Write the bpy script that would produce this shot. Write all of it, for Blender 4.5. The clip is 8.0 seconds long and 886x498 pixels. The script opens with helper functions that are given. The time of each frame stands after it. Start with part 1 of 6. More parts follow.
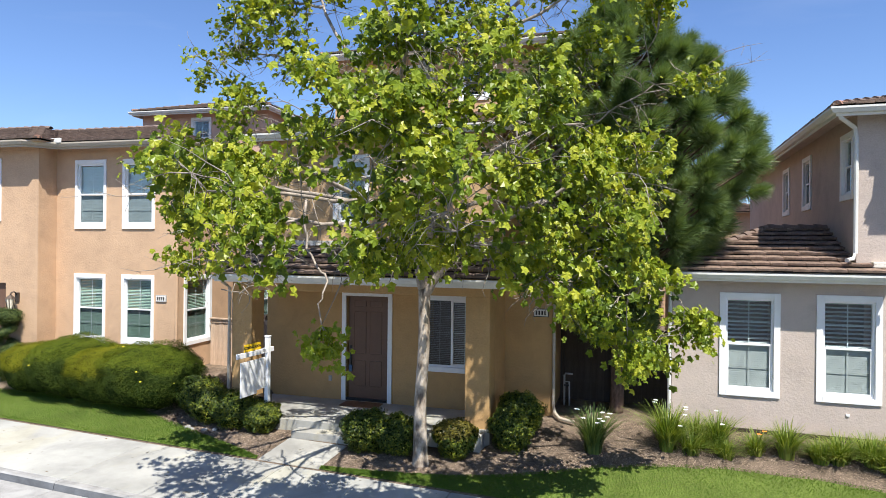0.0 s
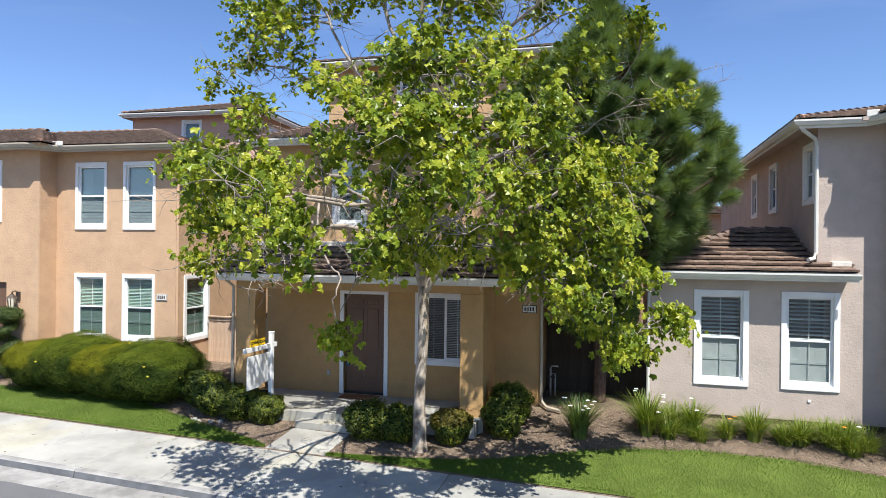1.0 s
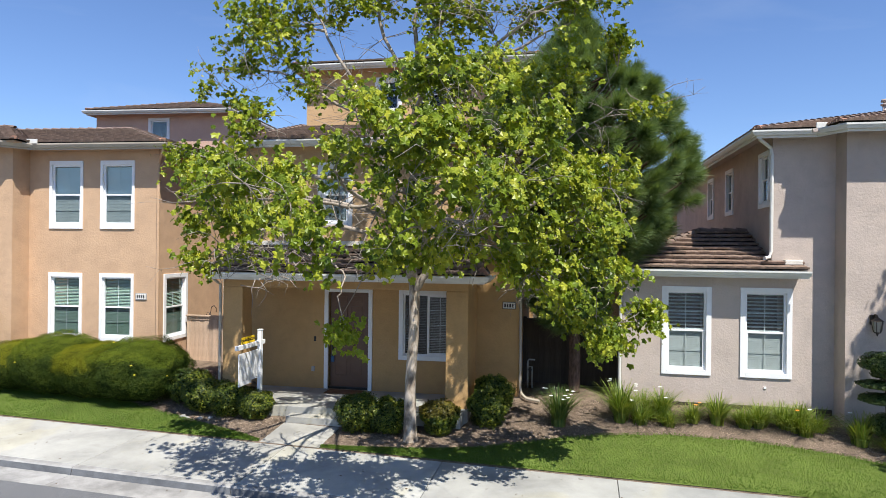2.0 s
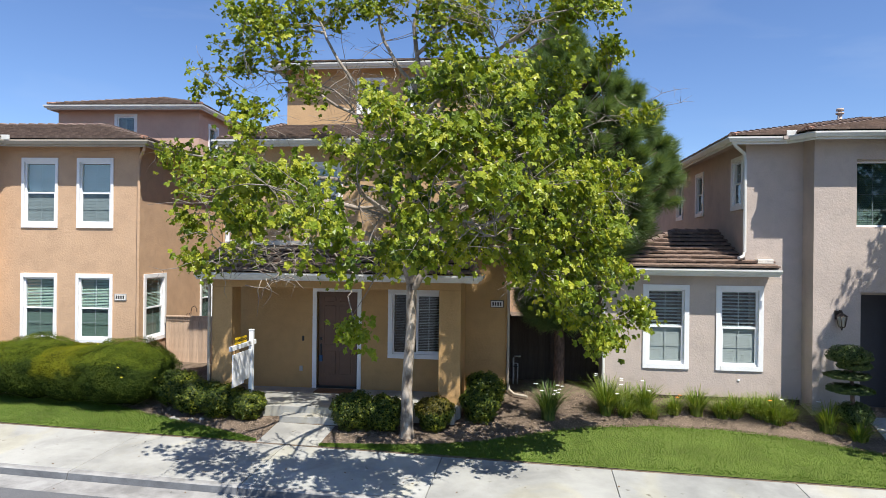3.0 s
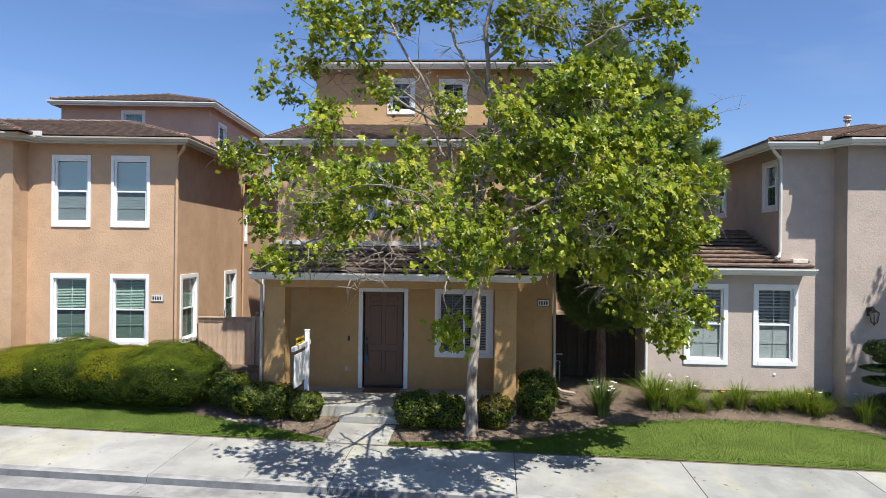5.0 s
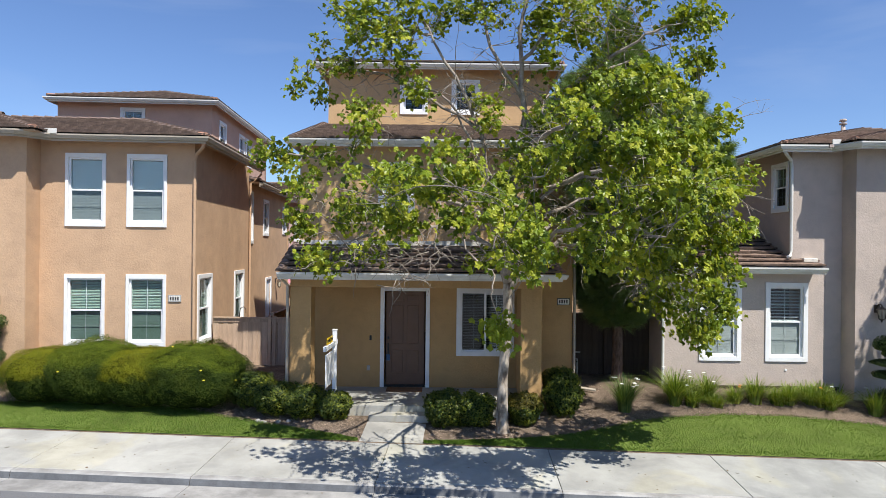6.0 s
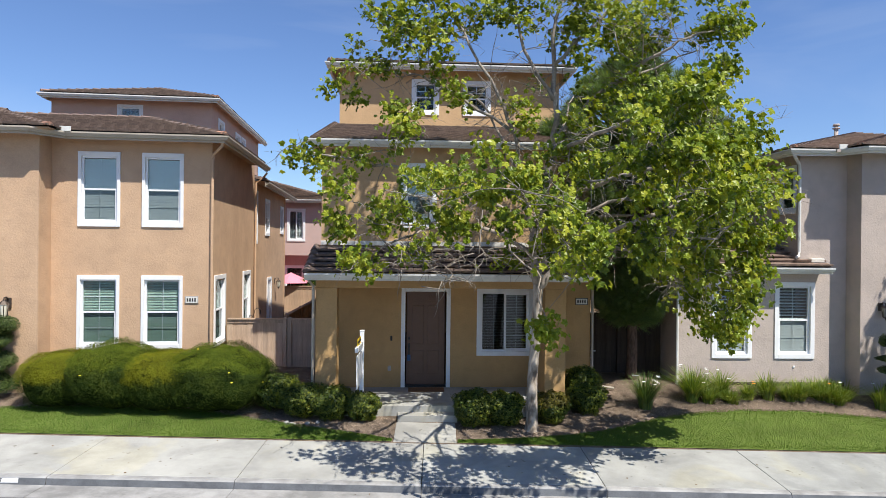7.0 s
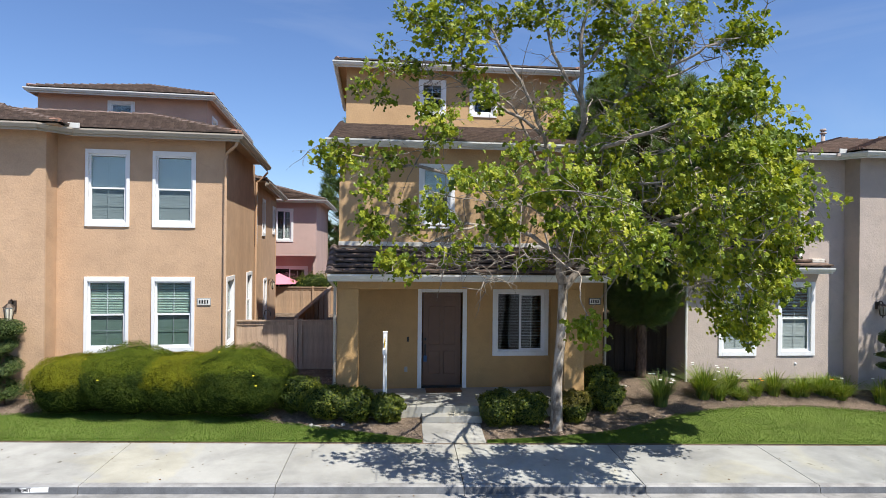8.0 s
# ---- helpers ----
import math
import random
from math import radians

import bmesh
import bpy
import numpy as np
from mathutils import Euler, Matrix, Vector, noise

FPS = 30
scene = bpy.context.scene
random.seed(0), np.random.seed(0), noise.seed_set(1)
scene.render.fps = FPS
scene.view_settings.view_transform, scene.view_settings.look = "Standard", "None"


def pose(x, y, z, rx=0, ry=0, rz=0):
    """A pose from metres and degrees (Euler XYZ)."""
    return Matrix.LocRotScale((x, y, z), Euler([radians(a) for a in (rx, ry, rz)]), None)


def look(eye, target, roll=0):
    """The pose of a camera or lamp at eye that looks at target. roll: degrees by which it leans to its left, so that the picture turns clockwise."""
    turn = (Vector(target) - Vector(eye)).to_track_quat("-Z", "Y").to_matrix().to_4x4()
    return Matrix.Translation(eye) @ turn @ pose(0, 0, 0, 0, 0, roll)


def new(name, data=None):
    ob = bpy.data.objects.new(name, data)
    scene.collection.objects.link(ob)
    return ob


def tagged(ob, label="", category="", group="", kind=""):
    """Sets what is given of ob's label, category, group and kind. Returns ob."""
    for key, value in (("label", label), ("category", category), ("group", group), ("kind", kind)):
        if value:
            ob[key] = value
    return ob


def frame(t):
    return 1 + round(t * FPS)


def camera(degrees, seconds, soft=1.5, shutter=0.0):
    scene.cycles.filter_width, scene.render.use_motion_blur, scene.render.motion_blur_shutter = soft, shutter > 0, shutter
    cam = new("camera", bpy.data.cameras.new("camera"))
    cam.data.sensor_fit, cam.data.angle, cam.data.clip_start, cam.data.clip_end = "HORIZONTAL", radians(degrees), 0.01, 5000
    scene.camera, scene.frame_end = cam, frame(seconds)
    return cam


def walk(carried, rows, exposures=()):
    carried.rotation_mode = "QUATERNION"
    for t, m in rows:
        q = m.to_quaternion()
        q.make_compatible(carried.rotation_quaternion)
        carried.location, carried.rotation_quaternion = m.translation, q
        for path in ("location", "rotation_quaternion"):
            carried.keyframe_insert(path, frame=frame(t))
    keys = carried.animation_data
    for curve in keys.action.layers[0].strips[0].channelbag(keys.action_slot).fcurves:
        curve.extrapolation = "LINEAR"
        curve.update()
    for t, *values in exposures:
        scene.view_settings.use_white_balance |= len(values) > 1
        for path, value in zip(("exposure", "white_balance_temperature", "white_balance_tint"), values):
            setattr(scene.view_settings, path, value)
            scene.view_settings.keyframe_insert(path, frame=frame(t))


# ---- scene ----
cam = camera(70.7, 8.0, soft=0.5)
K = 0.89                                            # metres to one unit of the plan
METRES, EYE, TILT, LEAN, TURN = 10.0 * K, 4.38 * K, 0.0, 0.0, 19.5
ROWS = [
    (0.0, 0.0, 0.0, 0.0, -0.0, 0.07, -0.59),
    (0.5, -0.0179, -0.0453, 0.0032, -0.11, -0.06, -0.58),
    (1.0, -0.0473, -0.0923, -0.0002, -2.2, 0.11, -0.62),
    (1.5, -0.0886, -0.133, -0.0027, -3.86, 0.2, -0.63),
    (2.0, -0.1356, -0.1545, -0.0005, -6.64, 0.08, -0.62),
    (3.5, -0.2946, -0.1676, 0.0018, -12.5, 0.0, -0.61),
    (4.0, -0.3523, -0.1594, 0.0009, -13.65, -0.01, -0.58),
    (4.5, -0.4159, -0.1472, -0.0013, -14.01, 0.06, -0.63),
    (6.0, -0.6182, -0.1106, -0.001, -17.22, -0.01, -0.61),
    (6.5, -0.6898, -0.0945, 0.0005, -18.57, -0.04, -0.6),
    (7.0, -0.7599, -0.0737, 0.0021, -20.04, -0.07, -0.62),
    (7.5, -0.829, -0.0489, 0.0024, -21.76, -0.09, -0.59),
    (8.0, -0.9002, -0.0203, 0.0024, -23.37, -0.03, -0.62),
]
walk(cam, [(t, pose(0, 0, EYE, TILT, LEAN, TURN) @ pose(METRES * x, METRES * y, METRES * z, 90 + pitch, roll, yaw)) for t, x, y, z, yaw, pitch, roll in ROWS],
     exposures=[(0.0, 0.82), (1.5, 0.71), (3.5, 0.62), (4.5, 0.58), (8.0, 0.55)])


# ---- world, sun ----
world = bpy.data.worlds.new("sky")
scene.world = world
world.use_nodes = True
wn, wl = world.node_tree.nodes, world.node_tree.links
SUN_EL, SUN_AZ = radians(58.5), radians(40)          # azimuth: turned from the facade's normal towards +x
sky = wn.new("ShaderNodeTexSky")
sky.sky_type, sky.sun_disc = "NISHITA", False
sky.sun_elevation, sky.sun_rotation = SUN_EL, math.pi - SUN_AZ
sky.air_density, sky.dust_density, sky.ozone_density = 1.0, 0.3, 3.0
wn["Background"].inputs["Strength"].default_value = 0.11
# the air's colour, and thin high cloud
air = wn.new("ShaderNodeMix")
air.data_type, air.blend_type = "RGBA", "MULTIPLY"
air.inputs[0].default_value, air.inputs[7].default_value = 1.0, (0.672, 0.76, 0.95, 1)
wl.new(sky.outputs[0], air.inputs[6])
wtc, wmap = wn.new("ShaderNodeTexCoord"), wn.new("ShaderNodeMapping")
wmap.inputs["Scale"].default_value, wmap.inputs["Rotation"].default_value = (1.2, 3.0, 7.0), (0.0, 0.5, 0.4)
wl.new(wtc.outputs["Generated"], wmap.inputs["Vector"])
wisp = wn.new("ShaderNodeTexNoise")
wisp.inputs["Scale"].default_value, wisp.inputs["Detail"].default_value, wisp.inputs["Distortion"].default_value = 1.6, 6.0, 0.6
wl.new(wmap.outputs[0], wisp.inputs["Vector"])
wr = wn.new("ShaderNodeValToRGB")
wr.color_ramp.elements[0].position, wr.color_ramp.elements[1].position = 0.55, 0.9
wr.color_ramp.elements[0].color, wr.color_ramp.elements[1].color = (0, 0, 0, 1), (0.16, 0.16, 0.16, 1)
wl.new(wisp.outputs["Fac"], wr.inputs["Fac"])
cloud = wn.new("ShaderNodeMix")
cloud.data_type = "RGBA"
cloud.inputs[7].default_value = (5.2, 5.6, 6.2, 1)
wl.new(wr.outputs["Color"], cloud.inputs[0])
wl.new(air.outputs[2], cloud.inputs[6])
wl.new(cloud.outputs[2], wn["Background"].inputs["Color"])

sun = new("sun", bpy.data.lights.new("sun", "SUN"))
sun.data.energy, sun.data.angle, sun.data.color = 4.7, radians(0.53), (1.0, 0.965, 0.905)
to_sun = Vector((math.sin(SUN_AZ) * math.cos(SUN_EL), -math.cos(SUN_AZ) * math.cos(SUN_EL), math.sin(SUN_EL)))
sun.matrix_world = look(to_sun * 60, (0, 0, 0))


# ---- materials ----
def nodes_of(name):
    m = bpy.data.materials.new(name)
    m.use_nodes = True
    nt = m.node_tree
    return m, nt.nodes, nt.links, nt.nodes["Principled BSDF"]


def noise_tex(n, l, vec, scale, detail=4.0, rough=0.6):
    t = n.new("ShaderNodeTexNoise")
    t.inputs["Scale"].default_value, t.inputs["Detail"].default_value, t.inputs["Roughness"].default_value = scale, detail, rough
    l.new(vec, t.inputs["Vector"])
    return t


def ramp(n, l, fac, stops):
    r = n.new("ShaderNodeValToRGB")
    els = r.color_ramp.elements
    while len(els) < len(stops):
        els.new(0.5)
    for e, (p, c) in zip(els, stops):
        e.position, e.color = p, (*c, 1)
    l.new(fac, r.inputs["Fac"])
    return r


def mix(n, l, a, b, fac, mode="MIX"):
    m = n.new("ShaderNodeMix")
    m.data_type, m.blend_type = "RGBA", mode
    for sock, v in ((m.inputs[0], fac), (m.inputs[6], a), (m.inputs[7], b)):
        if isinstance(v, (int, float)):
            sock.default_value = v
        elif isinstance(v, tuple):
            sock.default_value = (*v, 1)
        else:
            l.new(v, sock)
    return m.outputs[2]


def scaled(c, k):
    return tuple(v * k for v in c)


def surface(name, c, spread=0.12, grain=60.0, stain=1.2, stain_amount=0.15, rough=0.8, bump=0.2, bump_scale=40.0, dist=0.01, metal=0.0, rnd=0.0, island=0.0, stretch=(1, 1, 1), spec=0.4, specks=0.0, blotch=()):
    """A plain surface: colour grain, large stains, bump; rnd varies it by object, island by mesh island."""
    m, n, l, p = nodes_of(name)
    tc, mp = n.new("ShaderNodeTexCoord"), n.new("ShaderNodeMapping")
    l.new(tc.outputs["Object"], mp.inputs["Vector"])
    mp.inputs["Scale"].default_value = stretch
    v = mp.outputs["Vector"]
    fine, big = noise_tex(n, l, v, grain), noise_tex(n, l, v, stain, 5.0, 0.65)
    col = ramp(n, l, fine.outputs["Fac"], [(0.3, scaled(c, 1 - spread)), (0.7, scaled(c, 1 + spread))]).outputs["Color"]
    dirt = ramp(n, l, big.outputs["Fac"], [(0.35, (1 - stain_amount,) * 3), (0.65, (1 + stain_amount * 0.5,) * 3)]).outputs["Color"]
    col = mix(n, l, col, dirt, 1.0, "MULTIPLY")
    if blotch:
        bl = noise_tex(n, l, v, blotch[0], 4.0, 0.55)
        bl.inputs["Distortion"].default_value = 0.8
        col = mix(n, l, col, ramp(n, l, bl.outputs["Fac"], [(0.40, blotch[1]), (0.47, (1, 1, 1)), (0.54, (1, 1, 1)), (0.60, blotch[2])]).outputs["Color"], 1.0, "MULTIPLY")
    if rnd or island:
        src = n.new("ShaderNodeObjectInfo").outputs["Random"] if rnd else n.new("ShaderNodeNewGeometry").outputs["Random Per Island"]
        k = rnd or island
        tint = ramp(n, l, src, [(0.0, (1 - k,) * 3), (0.5, (1.0, 0.97, 0.94)), (1.0, (1 + k, 1 + k * 0.9, 1 + k * 0.8))]).outputs["Color"]
        col = mix(n, l, col, tint, 1.0, "MULTIPLY")
    if specks:
        sp = noise_tex(n, l, v, specks, 2.0, 0.5)
        col = mix(n, l, col, ramp(n, l, sp.outputs["Fac"], [(0.70, (1, 1, 1)), (0.76, (0.55, 0.52, 0.48))]).outputs["Color"], 1.0, "MULTIPLY")
    l.new(col, p.inputs["Base Color"])
    p.inputs["Roughness"].default_value, p.inputs["Metallic"].default_value = rough, metal
    p.inputs["Specular IOR Level"].default_value = spec
    if bump:
        b, bt = n.new("ShaderNodeBump"), noise_tex(n, l, v, bump_scale, 5.0, 0.6)
        b.inputs["Strength"].default_value, b.inputs["Distance"].default_value = bump, dist
        l.new(bt.outputs["Fac"], b.inputs["Height"])
        l.new(b.outputs["Normal"], p.inputs["Normal"])
    return m


def leafy(name, c1, c2, c3, trans=0.35, rough=0.45, size=1.0, spec=0.4):
    """Foliage: three greens by mesh island, light passing through the blade."""
    m, n, l, p = nodes_of(name)
    geo, tc = n.new("ShaderNodeNewGeometry"), n.new("ShaderNodeTexCoord")
    patch = noise_tex(n, l, tc.outputs["Object"], 1.3 * size, 3.0)
    add = n.new("ShaderNodeMath")
    add.operation = "MULTIPLY_ADD"
    l.new(geo.outputs["Random Per Island"], add.inputs[0])
    add.inputs[1].default_value = 0.6
    half = n.new("ShaderNodeMath")
    half.operation = "MULTIPLY_ADD"
    l.new(patch.outputs["Fac"], half.inputs[0])
    half.inputs[1].default_value, half.inputs[2].default_value = 0.9, -0.22
    l.new(half.outputs[0], add.inputs[2])
    col = ramp(n, l, add.outputs[0], [(0.12, c1), (0.5, c2), (0.88, c3)]).outputs["Color"]
    l.new(col, p.inputs["Base Color"])
    p.inputs["Roughness"].default_value = rough
    p.inputs["Specular IOR Level"].default_value = spec
    tr, mx = n.new("ShaderNodeBsdfTranslucent"), n.new("ShaderNodeMixShader")
    warm = mix(n, l, col, (1.25, 1.2, 0.45), 1.0, "MULTIPLY")
    l.new(warm, tr.inputs["Color"])
    mx.inputs[0].default_value = trans
    l.new(p.outputs[0], mx.inputs[1])
    l.new(tr.outputs[0], mx.inputs[2])
    l.new(mx.outputs[0], n["Material Output"].inputs["Surface"])
    return m


def glass_pane(name, tint):
    m, n, l, p = nodes_of(name)
    f, g, t, mx = n.new("ShaderNodeLayerWeight"), n.new("ShaderNodeBsdfGlossy"), n.new("ShaderNodeBsdfTransparent"), n.new("ShaderNodeMixShader")
    pw, ma = n.new("ShaderNodeMath"), n.new("ShaderNodeMath")
    pw.operation, ma.operation = "POWER", "MULTIPLY_ADD"
    pw.inputs[1].default_value, ma.inputs[1].default_value, ma.inputs[2].default_value = 4.0, 0.7, 0.055
    l.new(f.outputs["Facing"], pw.inputs[0])
    l.new(pw.outputs[0], ma.inputs[0])
    g.inputs["Roughness"].default_value = 0.015
    t.inputs["Color"].default_value = (*tint, 1)
    tc = n.new("ShaderNodeTexCoord")
    wob, b = noise_tex(n, l, tc.outputs["Object"], 1.6, 1.0), n.new("ShaderNodeBump")
    b.inputs["Strength"].default_value, b.inputs["Distance"].default_value = 0.12, 0.02
    l.new(wob.outputs["Fac"], b.inputs["Height"])
    l.new(b.outputs["Normal"], g.inputs["Normal"])
    l.new(ma.outputs[0], mx.inputs[0])
    l.new(t.outputs[0], mx.inputs[1])
    l.new(g.outputs[0], mx.inputs[2])
    l.new(mx.outputs[0], n["Material Output"].inputs["Surface"])
    return m


def flaking_bark(name):
    """Pale bark that flakes off in patches: cream, tan and grey-brown plates."""
    m, n, l, p = nodes_of(name)
    tc, mp = n.new("ShaderNodeTexCoord"), n.new("ShaderNodeMapping")
    l.new(tc.outputs["Object"], mp.inputs["Vector"])
    mp.inputs["Scale"].default_value = (1, 1, 0.45)
    v = mp.outputs["Vector"]
    plates, fine = noise_tex(n, l, v, 7.0, 3.0, 0.55), noise_tex(n, l, v, 55.0, 4.0)
    col = ramp(n, l, plates.outputs["Fac"], [(0.34, (0.16, 0.125, 0.095)), (0.43, (0.28, 0.228, 0.175)), (0.5, (0.40, 0.335, 0.262)), (0.62, (0.52, 0.447, 0.365))]).outputs["Color"]
    grain = ramp(n, l, fine.outputs["Fac"], [(0.3, (0.82, 0.82, 0.82)), (0.7, (1.1, 1.1, 1.1))]).outputs["Color"]
    l.new(mix(n, l, col, grain, 1.0, "MULTIPLY"), p.inputs["Base Color"])
    p.inputs["Roughness"].default_value, p.inputs["Specular IOR Level"].default_value = 0.85, 0.2
    b = n.new("ShaderNodeBump")
    b.inputs["Strength"].default_value, b.inputs["Distance"].default_value = 0.7, 0.02
    l.new(plates.outputs["Fac"], b.inputs["Height"])
    l.new(b.outputs["Normal"], p.inputs["Normal"])
    return m


M = {}
M["stucco_sand"] = surface("stucco_sand", (0.53, 0.352, 0.192), 0.10, 42, 0.8, 0.10, 0.92, 0.55, 17, 0.017, spec=0.12)
M["stucco_rose"] = surface("stucco_rose", (0.57, 0.375, 0.285), 0.10, 42, 0.8, 0.10, 0.92, 0.55, 17, 0.017, spec=0.12)
M["stucco_tan"] = surface("stucco_tan", (0.545, 0.366, 0.232), 0.10, 42, 0.8, 0.10, 0.92, 0.55, 17, 0.017, spec=0.12, blotch=(2.6, (0.95, 0.95, 0.95), (1.03, 1.02, 1.01)))
M["stucco_ochre"] = surface("stucco_ochre", (0.475, 0.300, 0.136), 0.10, 42, 0.8, 0.10, 0.92, 0.55, 17, 0.017, spec=0.12, blotch=(2.6, (0.95, 0.95, 0.95), (1.03, 1.02, 1.01)))
M["stucco_grey"] = surface("stucco_grey", (0.49, 0.412, 0.358), 0.10, 42, 0.8, 0.10, 0.92, 0.55, 17, 0.017, spec=0.12, blotch=(2.6, (0.95, 0.95, 0.95), (1.03, 1.02, 1.01)))
M["stucco_pink"] = surface("stucco_pink", (0.55, 0.40, 0.355), 0.05, 90, 0.7, 0.08, 0.92, 0.3, 22, 0.01, spec=0.15)
M["white"] = surface("white_paint", (0.80, 0.80, 0.79), 0.03, 50, 3.0, 0.05, 0.55, 0.15, 60, 0.004)
M["vinyl"] = surface("white_vinyl", (0.82, 0.82, 0.82), 0.02, 30, 3.0, 0.03, 0.4, 0.0)
M["fascia"] = surface("fascia_paint", (0.66, 0.63, 0.58), 0.05, 40, 2.0, 0.12, 0.6, 0.15, 60, 0.004)
M["gutter_beige"] = surface("gutter_beige", (0.44, 0.385, 0.305), 0.04, 40, 2.0, 0.1, 0.45, 0.05)
M["gutter_white"] = surface("gutter_white", (0.68, 0.67, 0.62), 0.04, 40, 2.0, 0.1, 0.45, 0.05)
M["tile"] = surface("concrete_roof_tile", (0.185, 0.136, 0.108), 0.28, 45, 4.0, 0.35, 0.85, 0.6, 50, 0.012, rnd=0.13, spec=0.25)
M["tile_joined"] = surface("concrete_roof_tile_field", (0.185, 0.136, 0.108), 0.28, 45, 4.0, 0.35, 0.85, 0.6, 50, 0.012, island=0.13, spec=0.25)
M["tile_warm"] = surface("reddish_roof_tile", (0.23, 0.165, 0.128), 0.28, 45, 4.0, 0.35, 0.85, 0.6, 50, 0.012, rnd=0.13, spec=0.25)
M["tile_warm_joined"] = surface("reddish_roof_tile_field", (0.23, 0.165, 0.128), 0.28, 45, 4.0, 0.35, 0.85, 0.6, 50, 0.012, island=0.13, spec=0.25)
M["ridge_tile"] = surface("ridge_cap_tile", (0.19, 0.14, 0.115), 0.2, 45, 4.0, 0.25, 0.85, 0.5, 50, 0.01, rnd=0.18, spec=0.25)
M["tile_light"] = surface("terracotta_cap", (0.42, 0.23, 0.16), 0.15, 45, 4.0, 0.2, 0.85, 0.5, 50, 0.01, rnd=0.15, spec=0.25)
M["deck"] = surface("roof_felt", (0.05, 0.042, 0.038), 0.2, 40, 3.0, 0.2, 0.95, 0.3)
M["concrete"] = surface("concrete", (0.367, 0.368, 0.340), 0.08, 90, 0.7, 0.22, 0.9, 0.25, 150, 0.003, rnd=0.09, spec=0.2, specks=5.0, blotch=(0.45, (0.87, 0.87, 0.88), (1.07, 1.04, 0.94)))
M["kerb"] = surface("kerb_concrete", (0.34, 0.335, 0.32), 0.10, 90, 1.5, 0.35, 0.9, 0.3, 120, 0.004, rnd=0.05, spec=0.2)
M["kerb_face"] = surface("kerb_face_paint", (0.135, 0.14, 0.147), 0.15, 60, 2.0, 0.3, 0.85, 0.3, 90, 0.004, spec=0.2)
M["asphalt"] = surface("asphalt", (0.14, 0.142, 0.146), 0.4, 90, 0.5, 0.14, 0.9, 0.5, 180, 0.006, spec=0.3)
M["mulch"] = surface("mulch_soil", (0.195, 0.147, 0.107), 0.55, 30, 2.2, 0.4, 0.95, 0.9, 55, 0.03, spec=0.1)
M["chip"] = surface("wood_chips", (0.33, 0.258, 0.196), 0.3, 60, 3.0, 0.2, 0.9, 0.3, island=0.45, spec=0.1)
M["dry_leaf"] = surface("dry_leaf", (0.16, 0.10, 0.05), 0.3, 30, 3.0, 0.2, 0.8, 0.0, island=0.5, spec=0.2)
M["turf"] = surface("turf_thatch", (0.11, 0.15, 0.032), 0.35, 30, 0.9, 0.3, 0.95, 0.6, 60, 0.02, spec=0.1)
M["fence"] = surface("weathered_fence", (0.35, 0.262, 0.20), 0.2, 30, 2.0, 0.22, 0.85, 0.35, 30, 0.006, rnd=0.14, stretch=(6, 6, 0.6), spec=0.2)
# dark brown boards, with the pine's shade added to their colour
M["fence_dark"] = surface("shade_darkened_fence", (0.068, 0.054, 0.044), 0.2, 30, 2.0, 0.25, 0.85, 0.35, 30, 0.006, rnd=0.14, stretch=(6, 6, 0.6), spec=0.2)
# weathered boards again, lightened for the sun that falls on them
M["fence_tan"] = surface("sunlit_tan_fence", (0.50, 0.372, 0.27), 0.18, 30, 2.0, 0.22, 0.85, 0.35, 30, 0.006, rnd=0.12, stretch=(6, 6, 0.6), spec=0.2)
M["fence_light"] = surface("tan_fence", (0.48, 0.34, 0.23), 0.15, 30, 2.0, 0.18, 0.85, 0.3, 30, 0.006, rnd=0.1, stretch=(6, 6, 0.6), spec=0.2)
M["door"] = surface("brown_door_paint", (0.145, 0.08, 0.05), 0.08, 30, 3.0, 0.1, 0.5, 0.1, 40, 0.003)
M["door_grey"] = surface("charcoal_door_paint", (0.035, 0.035, 0.042), 0.08, 30, 3.0, 0.1, 0.5, 0.1, 40, 0.003)
M["dark"] = surface("black_metal", (0.02, 0.02, 0.02), 0.1, 40, 3.0, 0.1, 0.4, 0.05)
# dark colour that stands for the unlit room behind a window
M["room"] = surface("unlit_room_dark", (0.10, 0.09, 0.08), 0.1, 10, 2.0, 0.1, 0.9, 0.0)
M["blind"] = surface("blind_slats", (0.74, 0.75, 0.74), 0.03, 10, 3.0, 0.05, 0.6, 0.0)
M["blind_green"] = surface("green_tinted_blind", (0.40, 0.52, 0.42), 0.03, 10, 3.0, 0.05, 0.6, 0.0)
M["glass"] = glass_pane("window_glass", (0.84, 0.90, 0.90))
M["screen"] = glass_pane("screened_glass", (0.52, 0.58, 0.60))
M["screen_light"] = glass_pane("pale_screened_glass", (0.67, 0.72, 0.72))
M["bark"] = flaking_bark("plane_tree_bark")
M["limb_bark"] = surface("grey_limb_bark", (0.36, 0.305, 0.25), 0.25, 35, 5.0, 0.4, 0.85, 0.5, 30, 0.01, spec=0.2)
M["twig"] = surface("grey_twig", (0.29, 0.25, 0.205), 0.2, 30, 3.0, 0.25, 0.85, 0.3, spec=0.2)
M["pine_bark"] = surface("pine_bark", (0.15, 0.10, 0.075), 0.4, 18, 3.0, 0.3, 0.95, 0.9, 16, 0.03, stretch=(1, 1, 0.4), spec=0.1)
M["plane_leaf"] = leafy("plane_leaf", (0.042, 0.078, 0.008), (0.182, 0.247, 0.014), (0.43, 0.44, 0.043), 0.34, 0.4, 1.0, 0.36)
M["pine_needle"] = leafy("pine_needle", (0.05, 0.097, 0.038), (0.135, 0.21, 0.077), (0.26, 0.33, 0.13), 0.35, 0.4)
